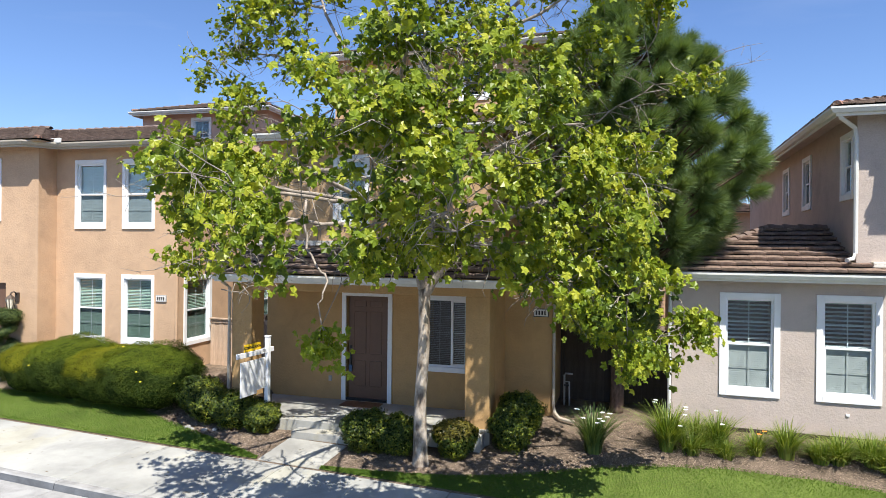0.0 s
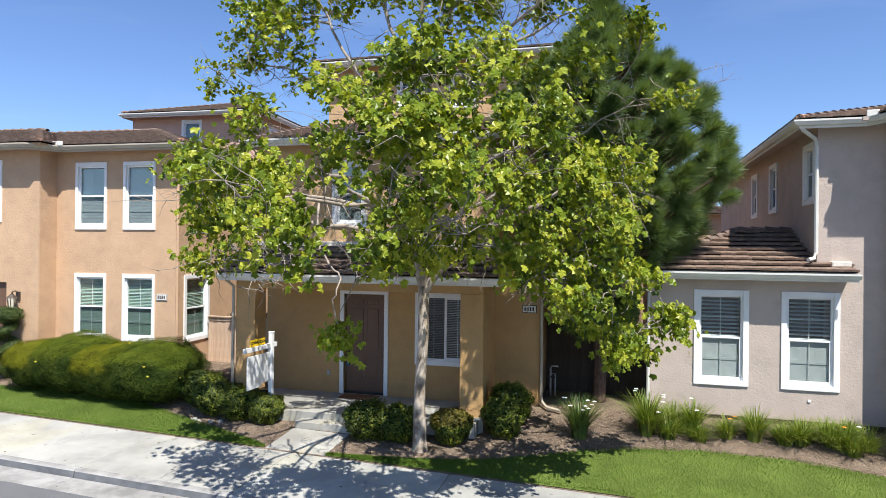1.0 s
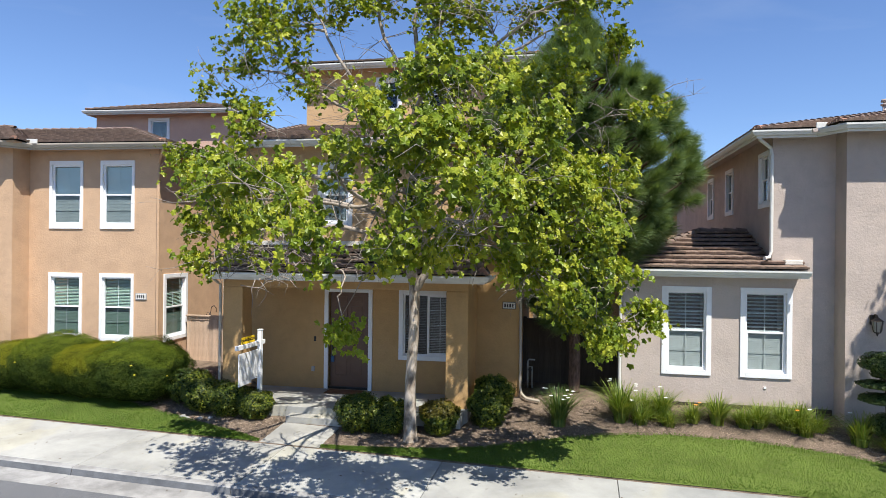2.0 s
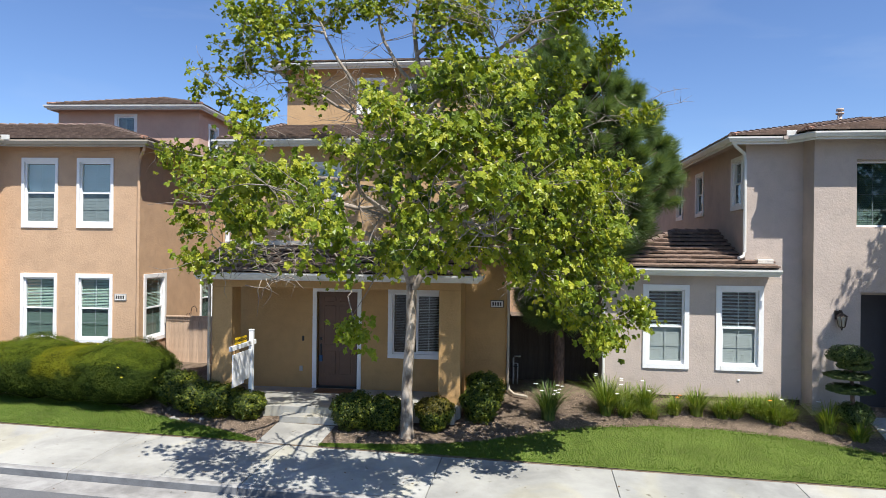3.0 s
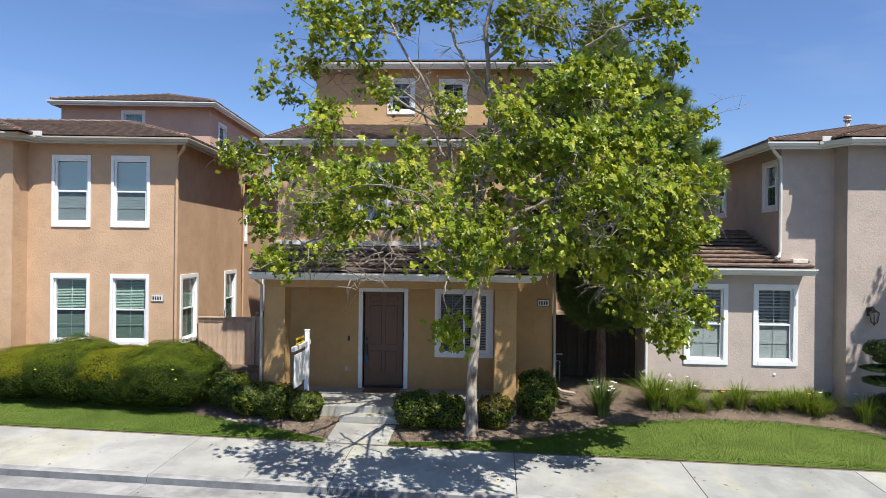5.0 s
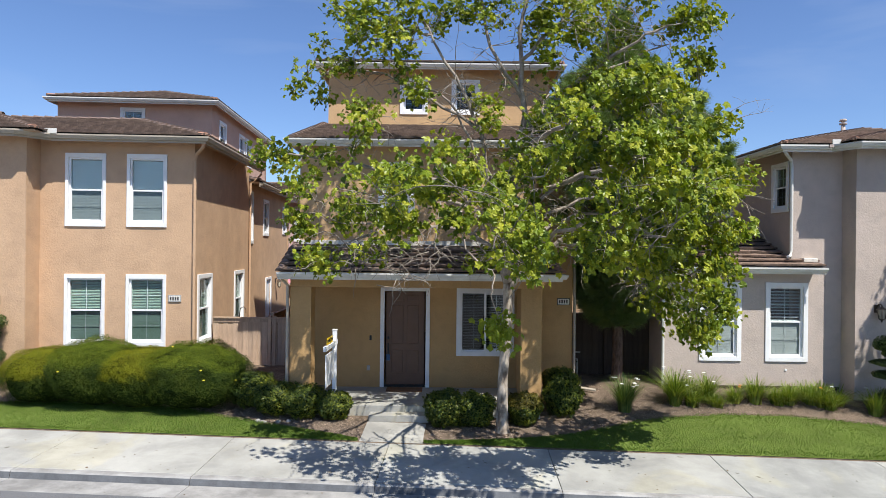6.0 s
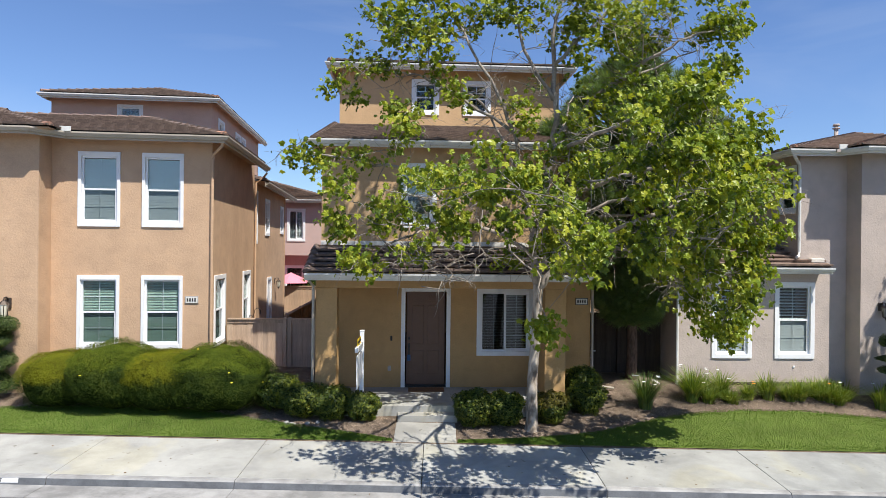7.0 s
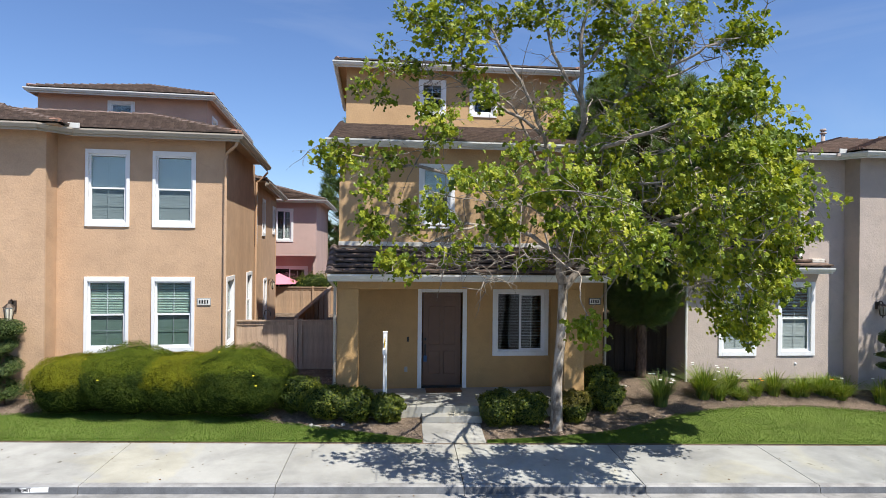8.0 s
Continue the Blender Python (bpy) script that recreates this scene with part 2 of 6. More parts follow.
# shade below and light on top are put into the two hedge greens
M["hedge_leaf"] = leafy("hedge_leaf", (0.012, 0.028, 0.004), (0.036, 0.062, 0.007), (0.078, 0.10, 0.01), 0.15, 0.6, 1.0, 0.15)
M["hedge_lit_top"] = leafy("hedge_lit_top_leaf", (0.04, 0.07, 0.005), (0.085, 0.122, 0.008), (0.155, 0.18, 0.012), 0.15, 0.6, 1.0, 0.15)
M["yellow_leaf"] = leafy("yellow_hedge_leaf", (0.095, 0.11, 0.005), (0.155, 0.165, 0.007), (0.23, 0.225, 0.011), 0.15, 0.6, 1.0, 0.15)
M["bronze_leaf"] = leafy("bronze_shrub_leaf", (0.04, 0.04, 0.008), (0.12, 0.105, 0.014), (0.27, 0.22, 0.03), 0.18, 0.42, 1.0, 0.35)
M["box_leaf"] = leafy("glossy_shrub_leaf", (0.016, 0.036, 0.007), (0.054, 0.088, 0.010), (0.25, 0.265, 0.02), 0.18, 0.42, 1.0, 0.35)
M["juniper"] = leafy("juniper_leaf", (0.02, 0.045, 0.012), (0.055, 0.095, 0.02), (0.14, 0.17, 0.04), 0.15)
M["lily_leaf"] = leafy("strap_leaf", (0.07, 0.13, 0.02), (0.16, 0.23, 0.03), (0.31, 0.33, 0.07), 0.3)
M["lily_dark"] = leafy("dark_strap_leaf", (0.045, 0.09, 0.025), (0.10, 0.16, 0.04), (0.22, 0.26, 0.07), 0.3)
M["grass"] = leafy("grass_blade", (0.062, 0.13, 0.014), (0.094, 0.174, 0.019), (0.155, 0.212, 0.033), 0.3, 0.5, 1.1, 0.25)
# near-black fill that stands for the shade deep in the foliage
M["core"] = surface("shrub_inner_shade", (0.016, 0.026, 0.006), 0.4, 20, 3.0, 0.3, 0.95, 0.5, spec=0.05)
M["petal"] = surface("white_petal", (0.85, 0.85, 0.80), 0.03, 20, 3.0, 0.05, 0.6, 0.0)
M["petal_orange"] = surface("orange_petal", (0.80, 0.30, 0.03), 0.1, 20, 3.0, 0.05, 0.6, 0.0)
M["petal_yellow"] = surface("yellow_petal", (0.80, 0.62, 0.03), 0.1, 20, 3.0, 0.05, 0.6, 0.0)
M["sign_yellow"] = surface("yellow_sign", (0.85, 0.55, 0.02), 0.03, 20, 3.0, 0.05, 0.4, 0.0)
M["black_print"] = surface("black_print", (0.015, 0.015, 0.015), 0.1, 20, 3.0, 0.05, 0.5, 0.0)
M["plaque"] = surface("number_plaque", (0.70, 0.68, 0.62), 0.05, 20, 3.0, 0.1, 0.4, 0.0)
M["lamp_glass"] = surface("frosted_lamp_glass", (0.30, 0.285, 0.24), 0.05, 20, 3.0, 0.1, 0.25, 0.0)
M["lamp_cream"] = surface("cream_lamp_glass", (0.74, 0.68, 0.54), 0.05, 20, 3.0, 0.1, 0.25, 0.0)
M["lamp_metal"] = surface("aged_bronze", (0.09, 0.07, 0.055), 0.2, 40, 3.0, 0.2, 0.5, 0.1, metal=0.5)
M["mat"] = surface("coir_mat", (0.20, 0.10, 0.05), 0.3, 90, 3.0, 0.2, 0.95, 0.6, 120, 0.006)
M["lock_blue"] = surface("blue_lockbox", (0.03, 0.09, 0.20), 0.1, 20, 3.0, 0.1, 0.4, 0.0)
M["grey_plastic"] = surface("grey_plastic", (0.35, 0.35, 0.34), 0.05, 20, 3.0, 0.1, 0.5, 0.0)
M["umbrella"] = surface("pink_canvas", (0.75, 0.25, 0.32), 0.05, 40, 3.0, 0.1, 0.8, 0.1)
M["flashing"] = surface("painted_flashing", (0.72, 0.68, 0.60), 0.05, 30, 2.5, 0.15, 0.7, 0.2, 30, 0.006)


# ---- building helpers ----
def link_mesh(name, me, material, parent=None, label="", m=None):
    ob = new(name, me)
    if material and not me.materials:
        me.materials.append(material)
    if parent:
        ob.parent = parent
    if m is not None:
        ob.matrix_basis = m
    if label:
        ob["label"] = label
    return ob


def part(name, bm, material, parent=None, label="", m=None, smooth=False):
    me = bpy.data.meshes.new(name)
    bmesh.ops.recalc_face_normals(bm, faces=bm.faces[:])
    bm.to_mesh(me)
    bm.free()
    if smooth:
        me.polygons.foreach_set("use_smooth", [True] * len(me.polygons))
    return link_mesh(name, me, material, parent, label, m)


def raw(name, verts, faces, material, parent=None, label="", m=None, smooth=False):
    me = bpy.data.meshes.new(name)
    me.from_pydata(np.asarray(verts).tolist(), [], faces if isinstance(faces, list) else np.asarray(faces).tolist())
    if smooth:
        me.polygons.foreach_set("use_smooth", [True] * len(me.polygons))
    me.update()
    return link_mesh(name, me, material, parent, label, m)


def thing(name, m, label, category, group="", kind=""):
    return tagged_at(new(name), m, label, category, group, kind)


def tagged_at(ob, m, label, category, group="", kind=""):
    ob.matrix_basis = m
    return tagged(ob, label, category, group, kind)


def box(bm, x0, x1, y0, y1, z0, z1, bevel=0.0):
    r = bmesh.ops.create_cube(bm, size=1.0)
    for v in r["verts"]:
        v.co = Vector(((x0 + x1) / 2 + v.co.x * (x1 - x0), (y0 + y1) / 2 + v.co.y * (y1 - y0), (z0 + z1) / 2 + v.co.z * (z1 - z0)))
    if bevel:
        es = list({e for v in r["verts"] for e in v.link_edges})
        bmesh.ops.bevel(bm, geom=es, offset=bevel, segments=2, affect="EDGES", profile=0.6)
    return bm


def boxes(*bs, bevel=0.0):
    bm = bmesh.new()
    for b in bs:
        box(bm, *b, bevel=bevel)
    return bm


def wall_bm(bm, o, u, length, z0, z1, thick, holes=()):
    """A wall from point o along unit u, z0..z1, thick to the left of u, with rectangular holes (a, b, za, zb) through it."""
    u = Vector((u[0], u[1], 0)).normalized()
    w = Vector((-u.y, u.x, 0))
    o = Vector((o[0], o[1], 0))
    us = sorted({0, length, *[h[0] for h in holes], *[h[1] for h in holes]})
    zs = sorted({z0, z1, *[h[2] for h in holes], *[h[3] for h in holes]})

    def solid(i, j):
        if not (0 <= i < len(us) - 1 and 0 <= j < len(zs) - 1):
            return False
        a, b = (us[i] + us[i + 1]) / 2, (zs[j] + zs[j + 1]) / 2
        return not any(h[0] < a < h[1] and h[2] < b < h[3] for h in holes)

    def vert(i, j, k):
        key = (i, j, k)
        if key not in made:
            made[key] = bm.verts.new(o + u * us[i] + w * (thick * k) + Vector((0, 0, zs[j])))
        return made[key]

    made = {}
    for i in range(len(us) - 1):
        for j in range(len(zs) - 1):
            if not solid(i, j):
                continue
            for k in (0, 1):
                bm.faces.new([vert(*c, k) for c in ((i, j), (i + 1, j), (i + 1, j + 1), (i, j + 1))])
            for (di, dj), (p, q) in {(-1, 0): ((i, j), (i, j + 1)), (1, 0): ((i + 1, j), (i + 1, j + 1)), (0, -1): ((i, j), (i + 1, j)), (0, 1): ((i, j + 1), (i + 1, j + 1))}.items():
                if not solid(i + di, j + dj):
                    bm.faces.new([vert(*p, 0), vert(*q, 0), vert(*q, 1), vert(*p, 1)])
    return bm


def sweep(bm, pts, profile, closed_profile=True):
    """Sweeps a profile of (outward, up) along a plan polyline of (x, y, z), mitred; outward is to the right of the path."""
    rings = []
    for i, p in enumerate(pts):
        d0 = Vector(p[:2]) - Vector(pts[i - 1][:2]) if i else None
        d1 = Vector(pts[i + 1][:2]) - Vector(p[:2]) if i < len(pts) - 1 else None
        ns = [Vector((d.y, -d.x)).normalized() for d in (d0, d1) if d is not None]
        nn = sum(ns, Vector((0, 0))).normalized()
        k = 1 / max(0.3, nn.dot(ns[0]))
        rings.append([bm.verts.new((p[0] + nn.x * a * k, p[1] + nn.y * a * k, p[2] + b)) for a, b in profile])
    m = len(profile)
    for r0, r1 in zip(rings, rings[1:]):
        for j in range(m if closed_profile else m - 1):
            bm.faces.new([r0[j], r0[(j + 1) % m], r1[(j + 1) % m], r1[j]])
    if closed_profile:
        bm.faces.new(rings[0])
        bm.faces.new(rings[-1][::-1])
    return bm


def tube_data(paths, sides=6):
    """Tapered tubes along 3D polylines: a list of (points, radii). Returns verts and faces."""
    V, F = [], []
    for pts, rad in paths:
        pts = [Vector(p) for p in pts]
        base, up = len(V), Vector((0.31, 0.17, 0.93)).normalized()
        for i, p in enumerate(pts):
            d = (pts[min(i + 1, len(pts) - 1)] - pts[max(i - 1, 0)]).normalized()
            a = d.cross(up)
            a = a.normalized() if a.length > 1e-4 else Vector((1, 0, 0))
            b = d.cross(a)
            for s in range(sides):
                t = 2 * math.pi * s / sides
                V.append(tuple(p + (a * math.cos(t) + b * math.sin(t)) * rad[i]))
        for i in range(len(pts) - 1):
            for s in range(sides):
                q, r = base + i * sides + s, base + i * sides + (s + 1) % sides
                F.append((q, r, r + sides, q + sides))
        F.append(tuple(base + s for s in reversed(range(sides))))
        F.append(tuple(base + (len(pts) - 1) * sides + s for s in range(sides)))
    return V, F


def tubes(name, paths, material, parent=None, label="", sides=6):
    V, F = tube_data(paths, sides)
    return raw(name, V, F, material, parent, label, smooth=True)


def scatter(template, faces, pos, normal, spin, size):
    """Copies of a small flat template (in its xy plane, +z its normal) at many places: joined verts and faces."""
    template, pos, normal = np.asarray(template, float), np.asarray(pos, float), np.asarray(normal, float)
    normal = normal / np.maximum(np.linalg.norm(normal, axis=1, keepdims=True), 1e-6)
    ref = np.where(np.abs(normal[:, 2:3]) < 0.9, np.array([[0, 0, 1.0]]), np.array([[1.0, 0, 0]]))
    a = np.cross(ref, normal)
    a /= np.linalg.norm(a, axis=1, keepdims=True)
    b = np.cross(normal, a)
    c, s = np.cos(spin)[:, None], np.sin(spin)[:, None]
    e1, e2 = a * c + b * s, -a * s + b * c
    sz = np.asarray(size, float).reshape(-1, 1, 1)
    V = pos[:, None, :] + sz * (template[None, :, 0:1] * e1[:, None, :] + template[None, :, 1:2] * e2[:, None, :] + template[None, :, 2:3] * normal[:, None, :])
    k, n = len(template), len(pos)
    F = [tuple(i + k * j for i in f) for j in range(n) for f in faces]
    return V.reshape(-1, 3), F


# ---- ground ----
def fall(x):
    return -0.0145 * (min(max(x, -60), 60) + 7)


def gz(x, y):
    return fall(x) + float(np.interp(y, [8.6, 10.85, 12.2, 13.4, 14, 15.2, 18], [-0.09, 0, 0.13, 0.3, 0.42, 0.62, 0.68]))


def sheet(name, xs, ys, zf, material, label, category, kind="structure"):
    V = [(x, y, zf(x, y)) for y in ys for x in xs]
    n = len(xs)
    F = [(j * n + i, j * n + i + 1, (j + 1) * n + i + 1, (j + 1) * n + i) for j in range(len(ys) - 1) for i in range(n - 1)]
    return tagged(raw(name, V, F, material, smooth=True), label, category, kind=kind)


def ground_z(x, y):
    if y < 10.7:
        return fall(x) - 0.45
    z = gz(x, y)
    if -10.0 < x < -3.6 and 12.75 < y < 14.8:
        return fall(x) + 0.1
    if y > 11 and -30 < x < 30 and y < 16:
        z += 0.025 * noise.noise((x * 0.9, y * 0.9, 0)) + 0.012 * noise.noise((x * 4, y * 4, 3))
    return z


xs = [-1500, -400, -120, -60, -40, -30] + [-24 + 0.25 * i for i in range(145)] + [14, 18, 25, 40, 60, 120, 400, 1500]
ys = [-1500, -300, -100, -40, -10, 5, 8, 10.6, 10.8] + [11 + 0.2 * i for i in range(30)] + [18, 22, 30, 45, 80, 150, 400, 1500]
sheet("ground", xs, ys, ground_z, M["mulch"], "brown mulched soil sloping up from the pavement to the houses", "ground")


def road_z(x, y):
    return fall(x) + float(np.interp(y, [-40, 2.5, 7.94], [-0.3, -0.12, -0.222]))


rx = [-1500, -200, -60, -30, -10, 0, 10, 30, 60, 200, 1500]
sheet("road", rx, [-60, -6, 2.5, 5, 7.94], road_z, M["asphalt"], "grey asphalt roadway along the kerb", "road")

# kerb with its gutter pan, in lengths between joints
kerb = thing("kerb", pose(0, 0, 0), "pale concrete kerb with a gutter pan along the road", "kerb", kind="structure")
JOINTS = [-7.17 + 3.53 * i for i in range(-8, 9)]
for a, b in zip(JOINTS, JOINTS[1:]):
    bm = bmesh.new()
    prof = [(-0.15, 0.0), (-0.025, 0.0), (0.0, -0.025), (0.03, -0.145), (0.66, -0.125), (0.66, -0.35), (-0.15, -0.35)]
    sweep(bm, [(a + 0.006, 8.6, fall(a) - 0.092), (b - 0.006, 8.6, fall(b) - 0.092)], prof)
    part("kerb_stone", bm, M["kerb"], kerb)
    bm = bmesh.new()
    sweep(bm, [(a + 0.006, 8.6, fall(a) - 0.092), (b - 0.006, 8.6, fall(b) - 0.092)], [(0.004, -0.028), (0.033, -0.143), (0.02, -0.143), (-0.008, -0.028)])
    part("kerb_face", bm, M["kerb_face"], kerb, "dark grey painted kerb face")

pavement = thing("pavement", pose(0, 0, 0), "pale concrete pavement of large slabs with stained patches", "pavement", kind="structure")
for a, b in zip(JOINTS, JOINTS[1:]):
    bm = bmesh.new()
    V = [bm.verts.new((x, y, gz(x, y) + dz)) for dz in (0, -0.1) for x, y in ((a + 0.006, 8.755), (b - 0.006, 8.755), (b - 0.006, 10.86), (a + 0.006, 10.86))]
    for f in ((0, 1, 2, 3), (7, 6, 5, 4), (0, 4, 5, 1), (1, 5, 6, 2), (2, 6, 7, 3), (3, 7, 4, 0)):
        bm.faces.new([V[i] for i in f])
    bmesh.ops.bevel(bm, geom=[e for e in bm.edges if all(v.index < 4 or v in V[:4] for v in e.verts)], offset=0.008, segments=1, affect="EDGES")
    part("slab", bm, M["concrete"], pavement)

front_path = thing("front_path", pose(0, 0, 0), "short pale concrete path from the pavement to the porch steps", "path", kind="structure")
bm = bmesh.new()
V = [bm.verts.new((x, y, gz(x, y) + dz)) for dz in (0.01, -0.1) for x, y in ((-7.86, 10.87), (-6.43, 10.87), (-6.43, 12.05), (-7.86, 12.05))]
for f in ((0, 1, 2, 3), (7, 6, 5, 4), (0, 4, 5, 1), (1, 5, 6, 2), (2, 6, 7, 3), (3, 7, 4, 0)):
    bm.faces.new([V[i] for i in f])
part("slab", bm, M["concrete"], front_path)
door_path = thing("front_path", pose(0, 0, 0), "pale concrete path leading to the dark door of the grey house", "path", kind="structure")
bm = bmesh.new()
for q in (((6.35, 13.6), (8.4, 13.6), (8.4, 14.5), (6.45, 14.5)), ((6.2, 12.6), (8.4, 12.2), (8.4, 13.59), (6.345, 13.59))):
    V = [bm.verts.new((x, y, gz(x, y) + dz)) for dz in (0.035, -0.1) for x, y in q]
    for f in ((0, 1, 2, 3), (7, 6, 5, 4), (0, 4, 5, 1), (1, 5, 6, 2), (2, 6, 7, 3), (3, 7, 4, 0)):
        bm.faces.new([V[i] for i in f])
part("slab", bm, M["concrete"], door_path)


# ---- windows, doors, lamps ----
def hole(w, h, x, z):
    """The opening in the wall for a window of trimmed size w x h whose trim starts at x, z."""
    return (x + 0.065, x + w - 0.065, z + 0.085, z + h - 0.085)


def slats(w, z0, z1, y, pitch=0.05, tilt=0.6):
    V, F = [], []
    n = round((z1 - z0) / pitch)
    for i in range(n):
        z = z0 + (i + 0.5) * pitch
        dy, dz = 0.49 * pitch * math.cos(tilt), 0.49 * pitch * math.sin(tilt)
        k = len(V)
        V += [(-0.045, y - dy, z - dz), (w + 0.045, y - dy, z - dz), (w + 0.045, y + dy, z + dz), (-0.045, y + dy, z + dz)]
        F.append((k, k + 1, k + 2, k + 3))
    return V, F


def pane(win, b, mat):
    ob = part("pane", boxes(b), M[mat], win)
    ob.visible_shadow = False
    return ob


def window(parent, m, w, h, style="hung", blind="blind", tilt=0.75, trim="white", upper=None, screen="screen", side=0.125):
    """m: the pose of the trim's lower left outer corner; x along the wall, y into it."""
    t, e = 0.125, side
    bm = boxes((0, e, -0.035, 0.03, 0, h), (w - e, w, -0.035, 0.03, 0, h), (e, w - e, -0.035, 0.03, h - t, h), (e, w - e, -0.04, 0.03, 0, t), bevel=0.006)
    win = part("window", bm, M[trim], parent, "white-trimmed window", m)
    x0, x1, z0, z1 = e - 0.015, w - e + 0.015, t - 0.015, h - t + 0.015
    f = 0.06
    part("frame", boxes((x0, x0 + f, 0.03, 0.11, z0, z1), (x1 - f, x1, 0.03, 0.11, z0, z1), (x0 + f, x1 - f, 0.03, 0.11, z0, z0 + f), (x0 + f, x1 - f, 0.03, 0.11, z1 - f, z1), bevel=0.004), M["vinyl"], win)
    a, b, c, d = x0 + f, x1 - f, z0 + f, z1 - f
    if style == "hung":
        mid = (c + d) / 2
        part("sash_rail", boxes((a, b, 0.035, 0.075, mid - 0.02, mid + 0.025), (a, a + 0.025, 0.04, 0.07, c, mid), (b - 0.025, b, 0.04, 0.07, c, mid), (a, b, 0.04, 0.07, c, c + 0.03), bevel=0.003), M["vinyl"], win)
        pane(win, (a, b, 0.084, 0.088, mid, d), "glass")
        pane(win, (a, b, 0.054, 0.058, c, mid), screen)
        cx = (a + b) / 2
        part("muntin", boxes((cx - 0.009, cx + 0.009, 0.089, 0.096, mid, d), (a, b, 0.0895, 0.0955, (mid + d) / 2 - 0.008, (mid + d) / 2 + 0.008)), M["vinyl"], win)
        part("muntin", boxes((cx - 0.009, cx + 0.009, 0.06, 0.067, c, mid), (a, b, 0.0605, 0.0665, (mid + c) / 2 - 0.008, (mid + c) / 2 + 0.008)), M["vinyl"], win)
    elif style == "slider":
        cx = (a + b) / 2
        part("sash_rail", boxes((cx - 0.03, cx + 0.03, 0.035, 0.09, c, d), (cx, b, 0.045, 0.08, c, c + 0.035), (cx, b, 0.045, 0.08, d - 0.035, d), (b - 0.035, b, 0.045, 0.08, c, d), bevel=0.003), M["vinyl"], win)
        for p, q, mat in ((a, cx, "screen"), (cx, b, "glass")):
            pane(win, (p, q, 0.06, 0.064, c, d), mat)
            bs = [((p + q) / 2 - 0.008, (p + q) / 2 + 0.008, 0.066, 0.073, c, d)]
            for k in (1, 2, 3):
                z = c + (d - c) * k / 4
                bs.append((p, q, 0.0665, 0.0725, z - 0.008, z + 0.008))
            part("muntin", boxes(*bs), M["vinyl"], win)
    else:
        pane(win, (a, b, 0.06, 0.064, c, d), "glass")
        cx = (a + b) / 2
        part("muntin", boxes((cx - 0.009, cx + 0.009, 0.066, 0.073, c, d)), M["vinyl"], win)
    if blind:
        if style == "hung":
            mid, (pitch, turn) = (c + d) / 2, upper or (0.045, tilt)
            V, F = slats(b - a, mid, d, 0.135, pitch, turn)
            raw("blind", V, F, M[blind], win, "horizontal slat blind", Matrix.Translation((a, 0, 0)))
            V, F = slats(b - a, c, mid, 0.10, 0.045, 1.5)
        else:
            V, F = slats(b - a, c, d, 0.155, 0.045, tilt)
        raw("blind", V, F, M[blind], win, "horizontal slat blind", Matrix.Translation((a, 0, 0)))
    # dark sheet added behind the glass in place of a dim room
    part("room_dark_sheet", boxes((a - 0.05, b + 0.05, 0.75, 0.77, c - 0.05, d + 0.05)), M["room"], win)
    return win


def on_front(x, z, y=0.0):
    return pose(x, y, z)


def on_right(y, z, x=0.0):
    """On a wall that faces +x: along it runs +y."""
    return pose(x, y, z, 0, 0, 90)


def on_left(y, z, x=0.0):
    """On a wall that faces -x: along it runs -y."""
    return pose(x, y, z, 0, 0, -90)


# ---- roofs ----
def tile_meshes(mat):
    out = []
    for k in range(3):
        bm = bmesh.new()
        sag = (0.0, 0.004, -0.003)[k]
        pr = [(-0.49, 0.03), (-0.49, 0.072), (-0.465, 0.08), (0.0, 0.082 + sag), (0.465, 0.08), (0.49, 0.072), (0.49, 0.03)]
        lo = [bm.verts.new((x * 0.996, 0.0, z + (0.004 * (k - 1) if abs(x) > 0.4 else 0))) for x, z in pr]
        hi = [bm.verts.new((x * 0.996, 0.41, z * 0.5 - 0.03)) for x, z in pr]
        for i in range(6):
            bm.faces.new([lo[i], lo[i + 1], hi[i + 1], hi[i]])
        bm.faces.new(lo[::-1])
        me = bpy.data.meshes.new("tile")
        bmesh.ops.recalc_face_normals(bm, faces=bm.faces[:])
        bm.to_mesh(me)
        bm.free()
        me.materials.append(M[mat])
        out.append(me)
    return out


TILES = {k: tile_meshes(k) for k in ("tile", "tile_warm")}


def cap_mesh(name, mat, w=0.24, ln=0.42):
    bm = bmesh.new()
    ring = [(-w / 2, 0.0), (-w * 0.38, 0.05), (-w * 0.18, 0.085), (0, 0.095), (w * 0.18, 0.085), (w * 0.38, 0.05), (w / 2, 0.0)]
    a = [bm.verts.new((x, 0, z)) for x, z in ring]
    b = [bm.verts.new((x * 0.85, ln, z * 0.85 - 0.02)) for x, z in ring]
    for i in range(6):
        bm.faces.new([a[i], a[i + 1], b[i + 1], b[i]])
    bm.faces.new(a[::-1])
    bmesh.ops.recalc_face_normals(bm, faces=bm.faces[:])
    me = bpy.data.meshes.new(name)
    bm.to_mesh(me)
    bm.free()
    me.materials.append(M[mat])
    return me


CAP, CAP_LIGHT = cap_mesh("cap_tile", "ridge_tile"), cap_mesh("cap_tile", "tile_light")


def frame_of(o, ex, ey):
    ex = Vector(ex).normalized()
    ey = Vector(ey)
    ey = (ey - ex * ey.dot(ex)).normalized()
    ez = ex.cross(ey)
    m = Matrix((ex, ey, ez)).transposed().to_4x4()
    m.translation = o
    return m


